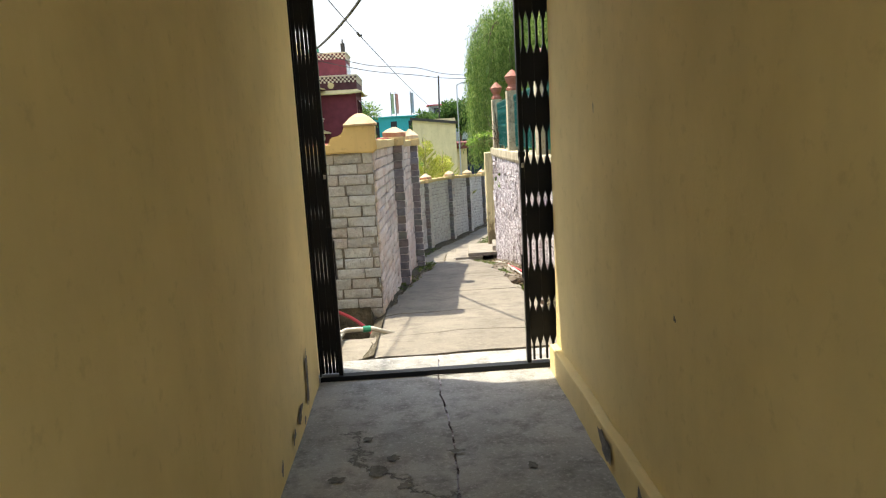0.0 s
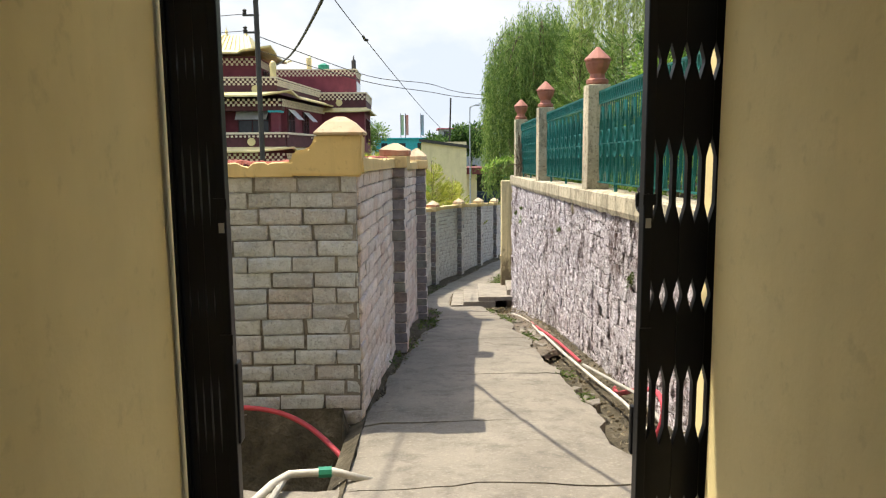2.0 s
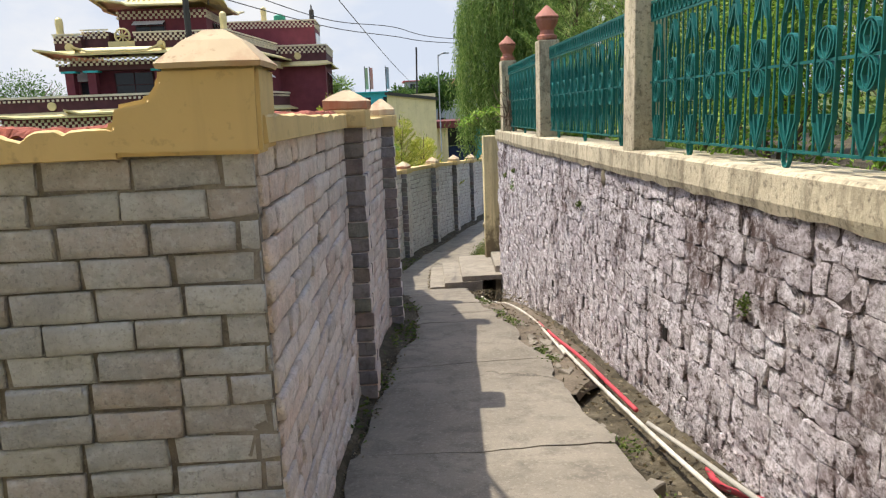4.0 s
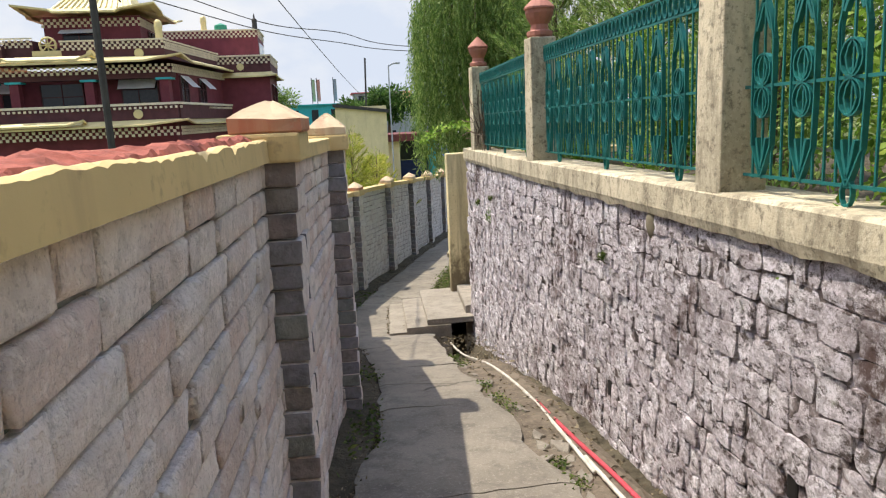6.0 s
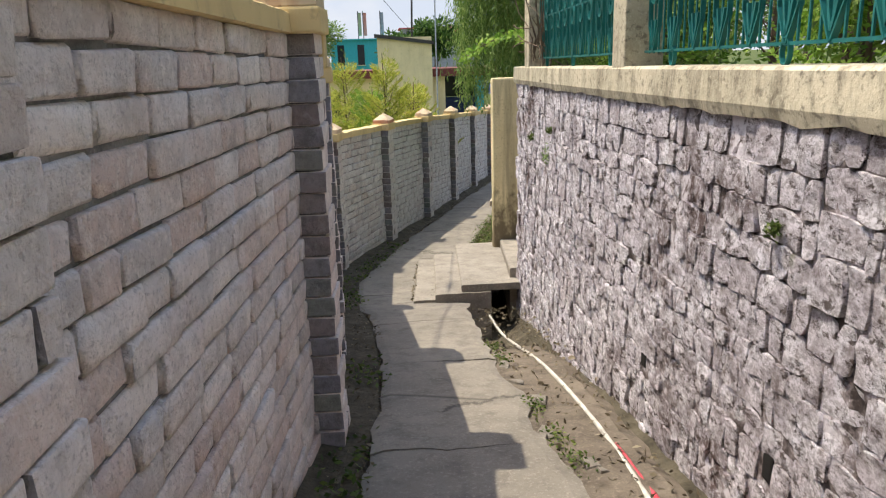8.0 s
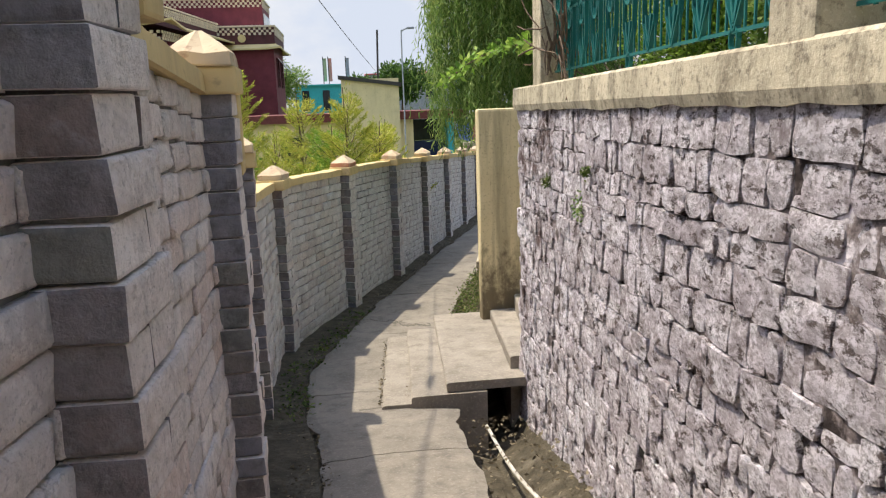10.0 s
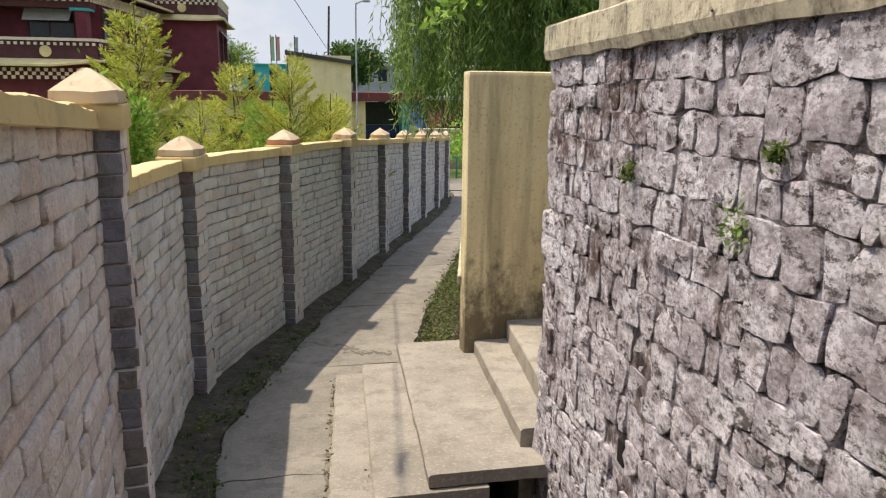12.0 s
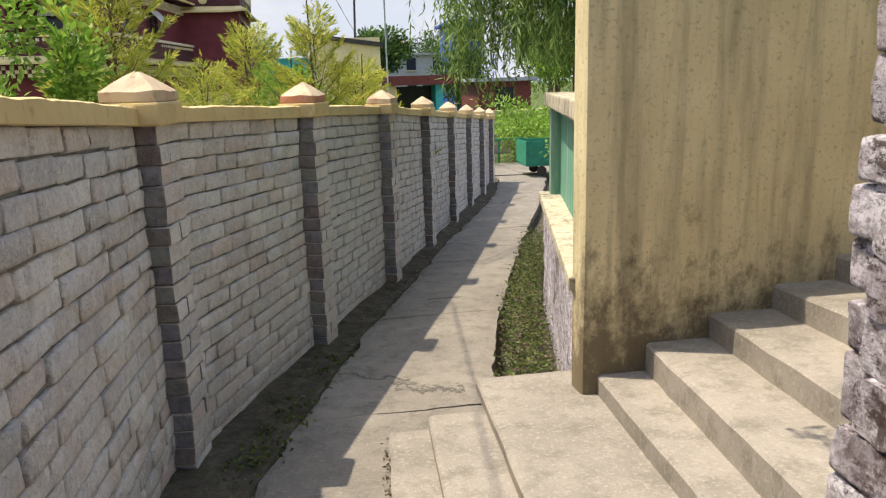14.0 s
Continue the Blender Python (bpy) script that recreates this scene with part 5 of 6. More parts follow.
def willow(x, y, z, high, radius, strands, seed, low, label, shift=(0, 0), material=WILLOWLEAF):
    """Weeping willow: limbs arch out and long leafy strands hang from them."""
    rnd = np.random.RandomState(seed)
    ob = thing("willow_tree", (x, y, z), label, "tree", "weeping willows")
    part("trunk", tube(bent((x, y, z - 0.3), (x - 0.1, y, z + high * 0.55), 0), 0.17, 10, 0.6), BARK, ob)
    S, D, Ln, Wd = [], [], [], []
    arcs = 22
    for k in range(arcs):
        a = 2 * math.pi * k / arcs + rnd.uniform(-0.12, 0.12)
        reach = radius * rnd.uniform(0.55, 1.0)
        p0 = np.array([x - 0.1, y, z + high * rnd.uniform(0.42, 0.56)])
        p1 = np.array([x + shift[0] + reach * math.cos(a), y + shift[1] + reach * math.sin(a), z + high * rnd.uniform(0.62, 0.86)])
        pts = [p0 + (p1 - p0) * t + np.array([0, 0, 0.30 * high * math.sin(math.pi * t) * 0.8]) for t in np.linspace(0, 1, 9)]
        part("limb", tube(pts, 0.05, 6, 0.2), BARK, ob)
    for s in range(strands):
        q, a = math.sqrt(rnd.uniform(0.02, 1)), rnd.uniform(0, 2 * math.pi)
        edge = 1 + 0.25 * noise.noise((2 * math.cos(a), 2 * math.sin(a), seed))
        px, py = x + shift[0] + radius * edge * q * math.cos(a), y + shift[1] + radius * edge * q * math.sin(a)
        pz = z + high * (0.62 + 0.38 * math.sqrt(max(0, 1 - q * q))) + rnd.normal() * 0.25
        hang = 0.75 + 0.25 * noise.noise((1.3 * px, 1.3 * py, seed + 3))
        end = low + (1 - hang) * 2.2 + rnd.uniform(0, 1) ** 2 * (pz - low) * 0.75
        long = max(0.5, pz - end)
        drift = rnd.normal(size=2) * 0.12
        steps = int(long / 0.042)
        f = np.linspace(0, 1, steps)
        S.append(np.stack([px + drift[0] * f + 0.04 * np.sin(f * 7 + s), py + drift[1] * f, pz - long * f], 1))
        d = rnd.normal(size=(steps, 3)) * 0.42
        d[:, 2] -= 0.9
        D.append(d)
        Ln.append(rnd.uniform(0.08, 0.15, steps))
        Wd.append(rnd.uniform(0.012, 0.024, steps))
    leaves("crown", np.concatenate(S), np.concatenate(D), np.concatenate(Ln), np.concatenate(Wd), material, ob)
    return ob


def build_garden():
    gold = "feathery golden-green garden cypress behind the brick wall"
    for k, (x, y, z, h, r) in enumerate([(-1.21, 20.95, -1.3, 2.95, 0.62), (-0.4, 24.3, -1.6, 2.75, 0.8), (0.45, 22.9, -1.55, 2.75, 0.62), (0.15, 23.4, -1.6, 2.15, 0.7), (1.1, 25.2, -1.7, 2.3, 0.75), (0.95, 23.8, -1.6, 2.2, 0.6), (-0.75, 22.6, -1.45, 1.95, 0.7)]):
        conifer(x, y, z, h, r, GREENLEAF if k in (3,) else GOLDLEAF, 20 + k, gold if k not in (3,) else "feathery green garden cypress behind the brick wall")
    for k, (x, y, z, r, h) in enumerate([(-0.95, 18.4, -1.1, 0.3, 0.75), (-0.5, 20.0, -1.3, 0.30, 0.72), (-1.35, 17.2, -1.0, 0.4, 0.75), (0.1, 21.5, -1.4, 0.3, 0.68), (-2.3, 17.4, -1.0, 0.45, 0.7), (0.75, 23.7, -1.6, 0.32, 0.62)]):
        bush(x, y, z, r, h, GREENLEAF, 60 + k, "leafy green shrub behind the brick wall", 9000, 0.055)
    # behind the green fence
    for k, y in enumerate([5.6, 7.2, 8.6, 10.0, 11.4, 12.9, 14.2]):
        bush(2.45 + 0.15 * math.sin(k * 2.1), y, 0.9, 0.42, 0.62 + 0.12 * math.sin(k), WILLOWLEAF if k % 2 else GREENLEAF, 90 + k, "leafy green plants behind the iron fence", 9000, 0.045, "plant", "plants behind the fence", 0.75)
    for k, (x, y, h, r) in enumerate([(3.3, 7.0, 2.6, 1.0), (3.3, 9.0, 2.4, 1.0), (3.3, 11.0, 2.6, 1.0), (3.1, 13.2, 2.4, 0.9), (2.95, 15.6, 3.0, 0.75), (3.9, 19.2, 4.2, 0.9), (5.0, 18.9, 3.9, 0.9)]):
        conifer(x, y, 0.85 if y < 16 else -1.0, h, r, WILLOWLEAF if 13 < y < 16 else DARKLEAF, 130 + k, "dense green cypress behind the iron fence")
    willow(3.35, 21.9, -1.0, 6.0, 1.55, 1900, 7, -0.15, "weeping willow with long trailing leafy strands")
    willow(5.2, 15.4, 0.9, 6.6, 2.7, 1300, 8, 1.6, "weeping willow with long trailing leafy strands above the fence", (0.2, 0), PALEWILLOW)
    bush(4.7, 24.8, -1.9, 0.6, 0.7, GREENLEAF, 170, "green bush beside the end of the path", 3500, 0.08, ry=1.2)
    bush(7.2, 37.5, -2.4, 2.4, 0.9, GREENLEAF, 171, "green bank of weeds beyond the road", 7000, 0.14)


build_garden()


def litter(name, spots, count, spread, size, material, seed, label):
    rnd = np.random.RandomState(seed)
    S = []
    for _ in range(count):
        x, y, w = spots(rnd)
        S.append((x + rnd.normal() * w, y, zg(y) - 0.04 + rnd.uniform(0, spread)))
    S = np.array(S)
    n = len(S)
    d = rnd.normal(size=(n, 3))
    d[:, 2] *= 0.35
    ob = leaves(name, S, d, rnd.uniform(0.5, 1.3, n) * size, rnd.uniform(0.3, 0.6, n) * size, material, None)
    tagged(ob, label, "leaf litter", kind="stuff")


def build_litter():
    def left(rnd):
        y = rnd.uniform(6.9, 30)
        a, b = along(y, WALL_FACE), along(y, PATH_LEFT)
        return a + (b - a) * rnd.triangular(0.1, 1.0, 1.35), y, 0.03

    def left_weeds(rnd):
        y = rnd.choice([8.6, 9.4, 10.7, 11.2, 12.7, 15.9, 16.4, 17.3, 18.1, 18.6, 19.4]) + rnd.normal() * 0.2
        return along(y, PATH_LEFT) - rnd.choice([0.02, 0.1, 0.2]), y, 0.05

    def right_weeds(rnd):
        y = rnd.choice([7.2, 7.9, 9.7, 10.0, 11.1, 11.4, 11.9, 12.9, 13.3]) + rnd.normal() * 0.07
        return along(y, PATH_RIGHT) + 0.05, y, 0.035

    def drain_weeds(rnd):
        y = rnd.uniform(18.3, 24)
        a, b = along(y, PATH_RIGHT), along(y, STONE_FACE)
        return a + (b - a) * rnd.uniform(0.15, 0.8), y, 0.04

    def step_joints(rnd):
        y = rnd.uniform(15.7, 17.9)
        x, lean = ((0.585, 0.07), (0.825, 0.06), (1.115, 0.069))[rnd.randint(0, 3)]
        return x + lean * (y - 15.65), y, 0.012

    def gutter(rnd):
        y = rnd.uniform(5.2, 15.2)
        a, b = along(y, PATH_RIGHT), along(y, STONE_FACE)
        return a + (b - a) * rnd.uniform(0.05, 0.95), y, 0.03

    litter("leaf_litter", gutter, 1300, 0.012, 0.04, DRYLEAF, 9, "brown dry leaf litter in the stone wall's gutter")
    litter("leaf_litter", step_joints, 900, 0.10, 0.03, DRYLEAF, 12, "brown dry litter caught in the joints of the steps")
    litter("leaf_litter", left, 9000, 0.03, 0.03, DRYLEAF, 3, "brown dry leaf litter along the wall foot")
    litter("weeds", left_weeds, 1500, 0.07, 0.045, WEEDLEAF, 4, "small green weeds in the gutter")
    litter("weeds", right_weeds, 800, 0.05, 0.03, WEEDLEAF, 5, "small green weeds in the path's broken edge")
    litter("weeds", drain_weeds, 5000, 0.26, 0.035, WEEDLEAF, 6, "thick green weeds filling the gutter")
    litter("leaf_litter", drain_weeds, 3500, 0.16, 0.04, DRYLEAF, 7, "brown dry leaf litter in the gutter")


build_litter()


def build_creeper():
    """Dry creeper over the last fence post and a green shoot that reaches past it."""
    ob = thing("creeper", (1.85, 15.2, 1.0), "dry brown creeper over the end post of the fence", "climbing plant")
    rnd = np.random.RandomState(77)
    for k in range(34):
        p = np.array([1.80 + rnd.uniform(-0.05, 0.10), 14.95 - rnd.uniform(0, 0.35), 1.0 + rnd.uniform(0, 0.2)])
        pts = [p]
        d = rnd.normal(size=3) * 0.4 + np.array([0, 0, 1.0])
        for s in range(6):
            d = d + rnd.normal(size=3) * 0.45
            pts.append(pts[-1] + d / np.linalg.norm(d) * 0.12 * np.array([0.35, 1, 1]))
        part("stem", tube(pts, 0.005, 4), BARK, ob)
    line = smooth_line([(1.84, 15.0, 1.25), (1.72, 15.6, 1.30), (1.55, 16.3, 1.25), (1.35, 17.0, 1.08)], 12)
    shoot = part("shoot", tube(line, 0.006, 5), BARK, ob)
    S = np.array([tuple(p) for p in line for _ in range(7)]) + rnd.normal(size=(7 * len(line), 3)) * 0.03
    leaves("shoot_leaves", S, rnd.normal(size=S.shape), rnd.uniform(0.05, 0.09, len(S)), rnd.uniform(0.025, 0.045, len(S)), GREENLEAF, ob, "small green leaves of the shoot")


build_creeper()


def build_wall_tufts():
    """Small weeds rooted in the joints of the stone wall."""
    for k, (y, z, size) in enumerate([(14.05, 0.31, 0.06), (14.78, 0.39, 0.035), (10.4, 0.56, 0.025), (7.51, 0.50, 0.035), (13.9, 0.53, 0.025)]):
        rnd = np.random.RandomState(300 + k)
        f = along(y, STONE_FACE)
        ob = thing("wall_weed", (f, y, z), "small green weed growing from a joint of the stone wall", "weed", "weeds in the stone wall")
        part("stem", tube([(f + 0.03, y, z), (f - 0.01, y, z + 0.01), (f - 0.02, y, z - size * 0.4)], 0.003, 5), BARK, ob)
        n = 90
        spots = np.array([f - 0.012, y, z]) + rnd.normal(size=(n, 3)) * np.array([0.012, size * 0.5, size * 0.55])
        leaves("foliage", spots, rnd.normal(size=(n, 3)) + np.array([-0.5, 0, -0.2]), rnd.uniform(0.014, 0.03, n), rnd.uniform(0.007, 0.014, n), WILLOWLEAF if k == 0 else WEEDLEAF, ob)


build_wall_tufts()


# ---- temple and houses beyond ----
MAROON = plain("maroon_wall_paint", (0.165, 0.036, 0.048), 0.7, vary=0.25, scale=1.5)
DKMAROON = plain("dark_maroon_frieze", (0.088, 0.032, 0.035), 0.75, vary=0.3, scale=2)
CREAM = plain("cream_trim_paint", (0.70, 0.62, 0.46), 0.6, vary=0.15, scale=2)
WHITE = plain("white_awning_cloth", (0.86, 0.87, 0.88), 0.7, vary=0.12, scale=2)
GOLD = plain("gilded_roof", (0.66, 0.55, 0.27), 0.5, 0.1, vary=0.2, scale=1.2)
GLASS = plain("dark_window_glass", (0.03, 0.035, 0.04), 0.12, vary=0.2)
PALEYELLOW = make_yellow("pale_yellow_house", (0.78, 0.66, 0.38), (0.45, 0.36, 0.2), 0.3)
BROWNRED = plain("red_brown_band", (0.16, 0.045, 0.04), 0.7)
BLUE = plain("blue_gate_paint", (0.012, 0.03, 0.10), 0.5)
TURQ = plain("turquoise_roof_sheet", (0.04, 0.42, 0.46), 0.5)
GREY = plain("grey_house_wall", (0.38, 0.40, 0.43), 0.7)
ROOFRED = plain("red_roof_sheet", (0.55, 0.10, 0.12), 0.5)
SKYBLUE = plain("blue_house_paint", (0.03, 0.09, 0.38), 0.5)
POLE = plain("dark_pole", (0.06, 0.055, 0.05), 0.7)


def frieze(parent, x0, x1, y, z, rows, cell, out=-0.06):
    """Rows of small square blocks in a chequer under a cornice, on the face at y."""
    v, f = [], []
    for r in range(rows):
        n = int((x1 - x0) / cell)
        for i in range(n):
            if (i + r) % 2:
                continue
            xa, za = x0 + (x1 - x0) * i / n, z + r * cell
            k = len(v)
            xb, zb = xa + (x1 - x0) / n * 0.92, za + cell * 0.9
            v += [(a, b, c) for b in (y + out, y + 0.02) for a, c in ((xa, za), (xb, za), (xb, zb), (xa, zb))]
            f += [tuple(k + q for q in w) for w in ((0, 1, 2, 3), (0, 4, 5, 1), (1, 5, 6, 2), (2, 6, 7, 3), (3, 7, 4, 0))]
    tagged(raw("frieze", v, f, CREAM, parent), "cream chequer frieze blocks", kind="stuff")


def frieze_side(parent, x, y0, y1, z, rows, cell):
    v, f = [], []
    n = int((y1 - y0) / cell)
    for r in range(rows):
        for i in range(n):
            if (i + r) % 2:
                continue
            ya, za = y0 + (y1 - y0) * i / n, z + r * cell
            yb, zb = ya + cell * 0.92, za + cell * 0.9
            k = len(v)
            v += [(a, b, c) for a in (x + 0.06, x - 0.02) for b, c in ((ya, za), (yb, za), (yb, zb), (ya, zb))]
            f += [tuple(k + q for q in w) for w in ((0, 1, 2, 3), (0, 4, 5, 1), (1, 5, 6, 2), (2, 6, 7, 3), (3, 7, 4, 0))]
    tagged(raw("frieze", v, f, CREAM, parent), "cream chequer frieze blocks", kind="stuff")


def eave(parent, x0, x1, y0, y1, z, rise, out, tip=0.35):
    """A gilded hip skirt: sweeps out and down, with upturned corners."""
    n = 16
    rows = []
    bm = bmesh.new()
    ring = []
    corners = [(x0, y0), (x1, y0), (x1, y1), (x0, y1)]
    for t, (o, h) in enumerate(((0.0, rise), (out * 0.45, rise * 0.42), (out * 0.85, rise * 0.1), (out, 0.0), (out, -0.12), (out * 0.8, -0.12))):
        row = []
        for c in range(4):
            (ax, ay), (bx, by) = corners[c], corners[(c + 1) % 4]
            for i in range(n):
                s = i / n
                x, y = ax + (bx - ax) * s, ay + (by - ay) * s
                x += -o if x < x0 + 1e-6 else (o if x > x1 - 1e-6 else 0)
                y += -o if y < y0 + 1e-6 else (o if y > y1 - 1e-6 else 0)
                e = abs(2 * s - 1)
                row.append(bm.verts.new((x, y, z + h + (tip * (o / out) * max(0, e - 0.8) / 0.2))))
        rows.append(row)
    for a, b in zip(rows, rows[1:]):
        for i in range(4 * n):
            j = (i + 1) % (4 * n)
            bm.faces.new((a[i], b[i], b[j], a[j]))
    bmesh.ops.recalc_face_normals(bm, faces=bm.faces)
    part("gilded_eave", bm, GOLD, parent, "gilded sweeping eave")


def temple_window(parent, x, y, z, w, h, awning=True, side=False):
    rot = pose(x, y, z, 0, 0, 90 if side else 0)
    win = part("window", box(bmesh.new(), -w / 2, w / 2, -0.04, 0.05, 0, h, 0, rot), GLASS, parent, "dark glazed window")
    for a, b, c, d in ((-w / 2 - 0.08, -w / 2, 0, h), (w / 2, w / 2 + 0.08, 0, h), (-0.03, 0.03, 0, h), (-w / 2, w / 2, h * 0.55, h * 0.55 + 0.05), (-w / 2 - 0.08, w / 2 + 0.08, -0.08, 0)):
        part("frame", box(bmesh.new(), a, b, -0.08, 0.04, c, d, 0, rot), DKMAROON, win)
    if awning:
        bm = bmesh.new()
        p = [bm.verts.new(rot @ Vector(q)) for q in ((-w / 2 - 0.1, -0.1, h), (w / 2 + 0.1, -0.1, h), (w / 2 + 0.1, -0.85, h * 0.58), (-w / 2 - 0.1, -0.85, h * 0.58))]
        bm.faces.new(p)
        bmesh.ops.solidify(bm, geom=bm.faces[:], thickness=0.03)
        part("awning", bm, WHITE, win, "white cloth awning")


def build_temple():
    ob = thing("temple", (-16, 62, -2.5), "maroon temple with gilded curved roofs and cream friezes", "temple")
    Y = 58.0
    def block(name, x0, x1, y0, y1, z0, z1, mat=MAROON, label=""):
        part(name, cube(x0, x1, y0, y1, z0, z1), mat, ob, label)
    block("ground_floor", -26.4, -10.2, Y - 0.6, 75, -3.4, 2.1)
    block("wall", -22.2, -10.45, Y + 1.6, 75, 2.1, 5.4)
    # balcony of the first floor
    block("balcony", -26.5, -9.9, Y - 1.2, Y - 0.9, 1.9, 2.85, DKMAROON)
    block("balcony_rim", -26.6, -9.8, Y - 1.3, Y - 0.8, 2.85, 3.0, CREAM)
    block("balcony_side", -10.1, -9.8, Y - 0.9, 70, 1.9, 2.85, DKMAROON)
    block("balcony_rim", -10.15, -9.7, Y - 0.8, 70, 2.85, 3.0, CREAM)
    frieze(ob, -26.4, -9.9, Y - 1.22, 2.62, 1, 0.16)
    frieze_side(ob, -9.8, Y - 0.9, 70, 2.62, 1, 0.16)
    eave(ob, -26.6, -9.9, Y - 1.2, 72, 1.62, 0.3, 0.75, 0.3)
    eave(ob, -21.2, -15.9, Y - 1.75, Y + 3, 1.80, 0.2, 0.35, 0.3)
    frieze(ob, -26.6, -9.9, Y - 1.4, 0.85, 3, 0.2)
    frieze_side(ob, -9.8, Y - 1.3, 70, 0.85, 3, 0.2)
    # columns of the loggia
    for x in (-21.7, -20.2, -15.6, -10.85):
        block("column", x - 0.28, x + 0.28, Y, Y + 0.6, 2.1, 4.6)
        block("column_head", x - 0.5, x + 0.5, Y - 0.1, Y + 0.7, 4.52, 4.66, TURQ)
    block("beam", -22.3, -10.3, Y - 0.05, Y + 0.8, 4.65, 5.1, DKMAROON)
    temple_window(ob, -21.0, Y + 1.55, 3.05, 1.1, 1.6)
    temple_window(ob, -17.8, Y + 1.55, 2.6, 2.6, 1.9, False)
    temple_window(ob, -12.9, Y + 1.55, 2.9, 2.1, 1.95)
    for y in (60.5, 64.5):
        temple_window(ob, -10.4, y, 2.95, 1.5, 1.9, True, True)
    frieze(ob, -22.4, -10.3, Y - 0.2, 4.98, 3, 0.19)
    frieze_side(ob, -10.25, Y - 0.1, 70, 4.98, 3, 0.19)
    eave(ob, -22.6, -10.2, Y - 0.2, 74, 5.75, 0.3, 0.85, 0.4)
    eave(ob, -20.6, -15.2, Y - 0.75, Y + 4, 5.92, 0.2, 0.35, 0.4)
    # first-floor parapets
    block("parapet", -22.4, -20.6, Y, Y + 6, 5.9, 7.0, DKMAROON)
    block("parapet", -20.7, -18.9, Y + 0.6, Y + 5, 5.9, 7.3, DKMAROON)
    block("parapet", -17.0, -10.6, Y, 74, 5.9, 7.1, DKMAROON)
    block("gilded_panel", -18.9, -17.0, Y + 0.3, Y + 0.6, 5.9, 6.6, GOLD)
    for x0, x1, z in ((-22.4, -20.6, 6.55), (-20.7, -18.9, 6.85), (-17.0, -10.6, 6.55)):
        frieze(ob, x0, x1, Y + (0.6 if z > 6.8 else 0) - 0.02, z, 3, 0.17)
        block("parapet_rim", x0 - 0.05, x1 + 0.05, Y - 0.12 + (0.6 if z > 6.8 else 0), Y + 0.4, z + 0.52, z + 0.62, CREAM)
    frieze_side(ob, -10.6, Y, 70, 6.5, 3, 0.17)
    block("parapet_rim", -10.8, -10.5, Y, 70, 7.05, 7.14, CREAM)
    # upper storey and its roof
    U = -1.35
    block("upper_wall", -17.4 + U, -11.2 + U, Y + 2.5, Y + 9, 7.0, 9.0)
    frieze(ob, -17.5 + U, -11.1 + U, Y + 2.48, 8.3, 3, 0.19)
    frieze_side(ob, -11.2 + U, Y + 2.5, Y + 9, 8.3, 3, 0.19)
    temple_window(ob, -15.2 + U, Y + 2.48, 7.35, 2.0, 0.8, True)
    temple_window(ob, -11.2 + U, Y + 5.5, 7.35, 2.0, 0.8, True, True)
    eave(ob, -16.9 + U, -11.7 + U, Y + 2.9, Y + 8.6, 9.15, 0.45, 1.9, 0.5)
    bm = bmesh.new()
    a = [bm.verts.new((x + U, y, 9.55)) for x, y in ((-17.0, Y + 2.8), (-11.6, Y + 2.8), (-11.6, Y + 8.7), (-17.0, Y + 8.7))]
    b = [bm.verts.new((x + U, y, 11.0)) for x, y in ((-16.2, Y + 5.2), (-12.4, Y + 5.2), (-12.4, Y + 6.2), (-16.2, Y + 6.2))]
    for i in range(4):
        bm.faces.new((a[i], a[(i + 1) % 4], b[(i + 1) % 4], b[i]))
    bm.faces.new(b)
    part("top_roof", bm, GOLD, ob, "gilded hipped top roof")
    for i in range(14):
        x0 = -16.9 + U + 5.2 * (i + 0.5) / 14
        x1 = -16.1 + U + 3.6 * (i + 0.5) / 14
        part("roof_rib", tube([(x0, Y + 2.8, 9.6), (x1, Y + 5.2, 11.04)], 0.06, 5), GOLD, ob)
    for x in (-15.9, -14.3, -12.7):
        part("roof_finial", lathe([(0.12, 0), (0.2, 0.12), (0.08, 0.25), (0.15, 0.4), (0.03, 0.6), (0.02, 0.8)], (x + U, Y + 5.7, 11.0), 8), GOLD, ob)
    # the east side runs a little askew towards the tower
    for o in list(ob.children_recursive):
        if o.name.startswith(("upper", "roof", "top")):
            continue
        w = world_of(o)
        back = w.inverted()
        for v in o.data.vertices:
            p = w @ v.co
            if p.x > -12.0 and p.y > Y and p.z < 7.3:
                p.x += 0.135 * (p.y - Y)
                v.co = back @ p
    # east tower
    T = 70.0
    block("tower", -9.3, -4.9, T, T + 8, -3.4, 5.5)
    block("tower_frieze", -9.4, -4.75, T - 0.1, T + 8, 5.5, 6.8, DKMAROON)
    block("tower_top", -14.1, -6.0, T + 4.5, T + 10, 6.8, 9.5, MAROON)
    frieze(ob, -9.4, -4.75, T - 0.12, 6.25, 3, 0.19)
    frieze_side(ob, -4.75, T, T + 8, 6.25, 3, 0.19)
    block("tower_rim", -9.5, -4.65, T - 0.25, T + 8, 6.83, 6.95, CREAM)
    eave(ob, -9.3, -4.8, T, T + 8, 5.25, 0.4, 0.55, 0.1)
    frieze(ob, -14.1, -6.0, T + 4.48, 8.88, 3, 0.19)
    frieze_side(ob, -6.0, T + 4.5, T + 10, 8.88, 3, 0.19)
    block("tower_rim", -14.2, -5.85, T + 4.35, T + 10, 9.45, 9.56, CREAM)
    block("white_panel", -5.98, -5.9, T + 5, T + 9, 7.3, 8.4, WHITE)
    temple_window(ob, -4.88, T + 2.2, 2.4, 1.4, 2.2, True, True)
    temple_window(ob, -4.88, T + 5.5, 2.4, 1.4, 2.2, True, True)
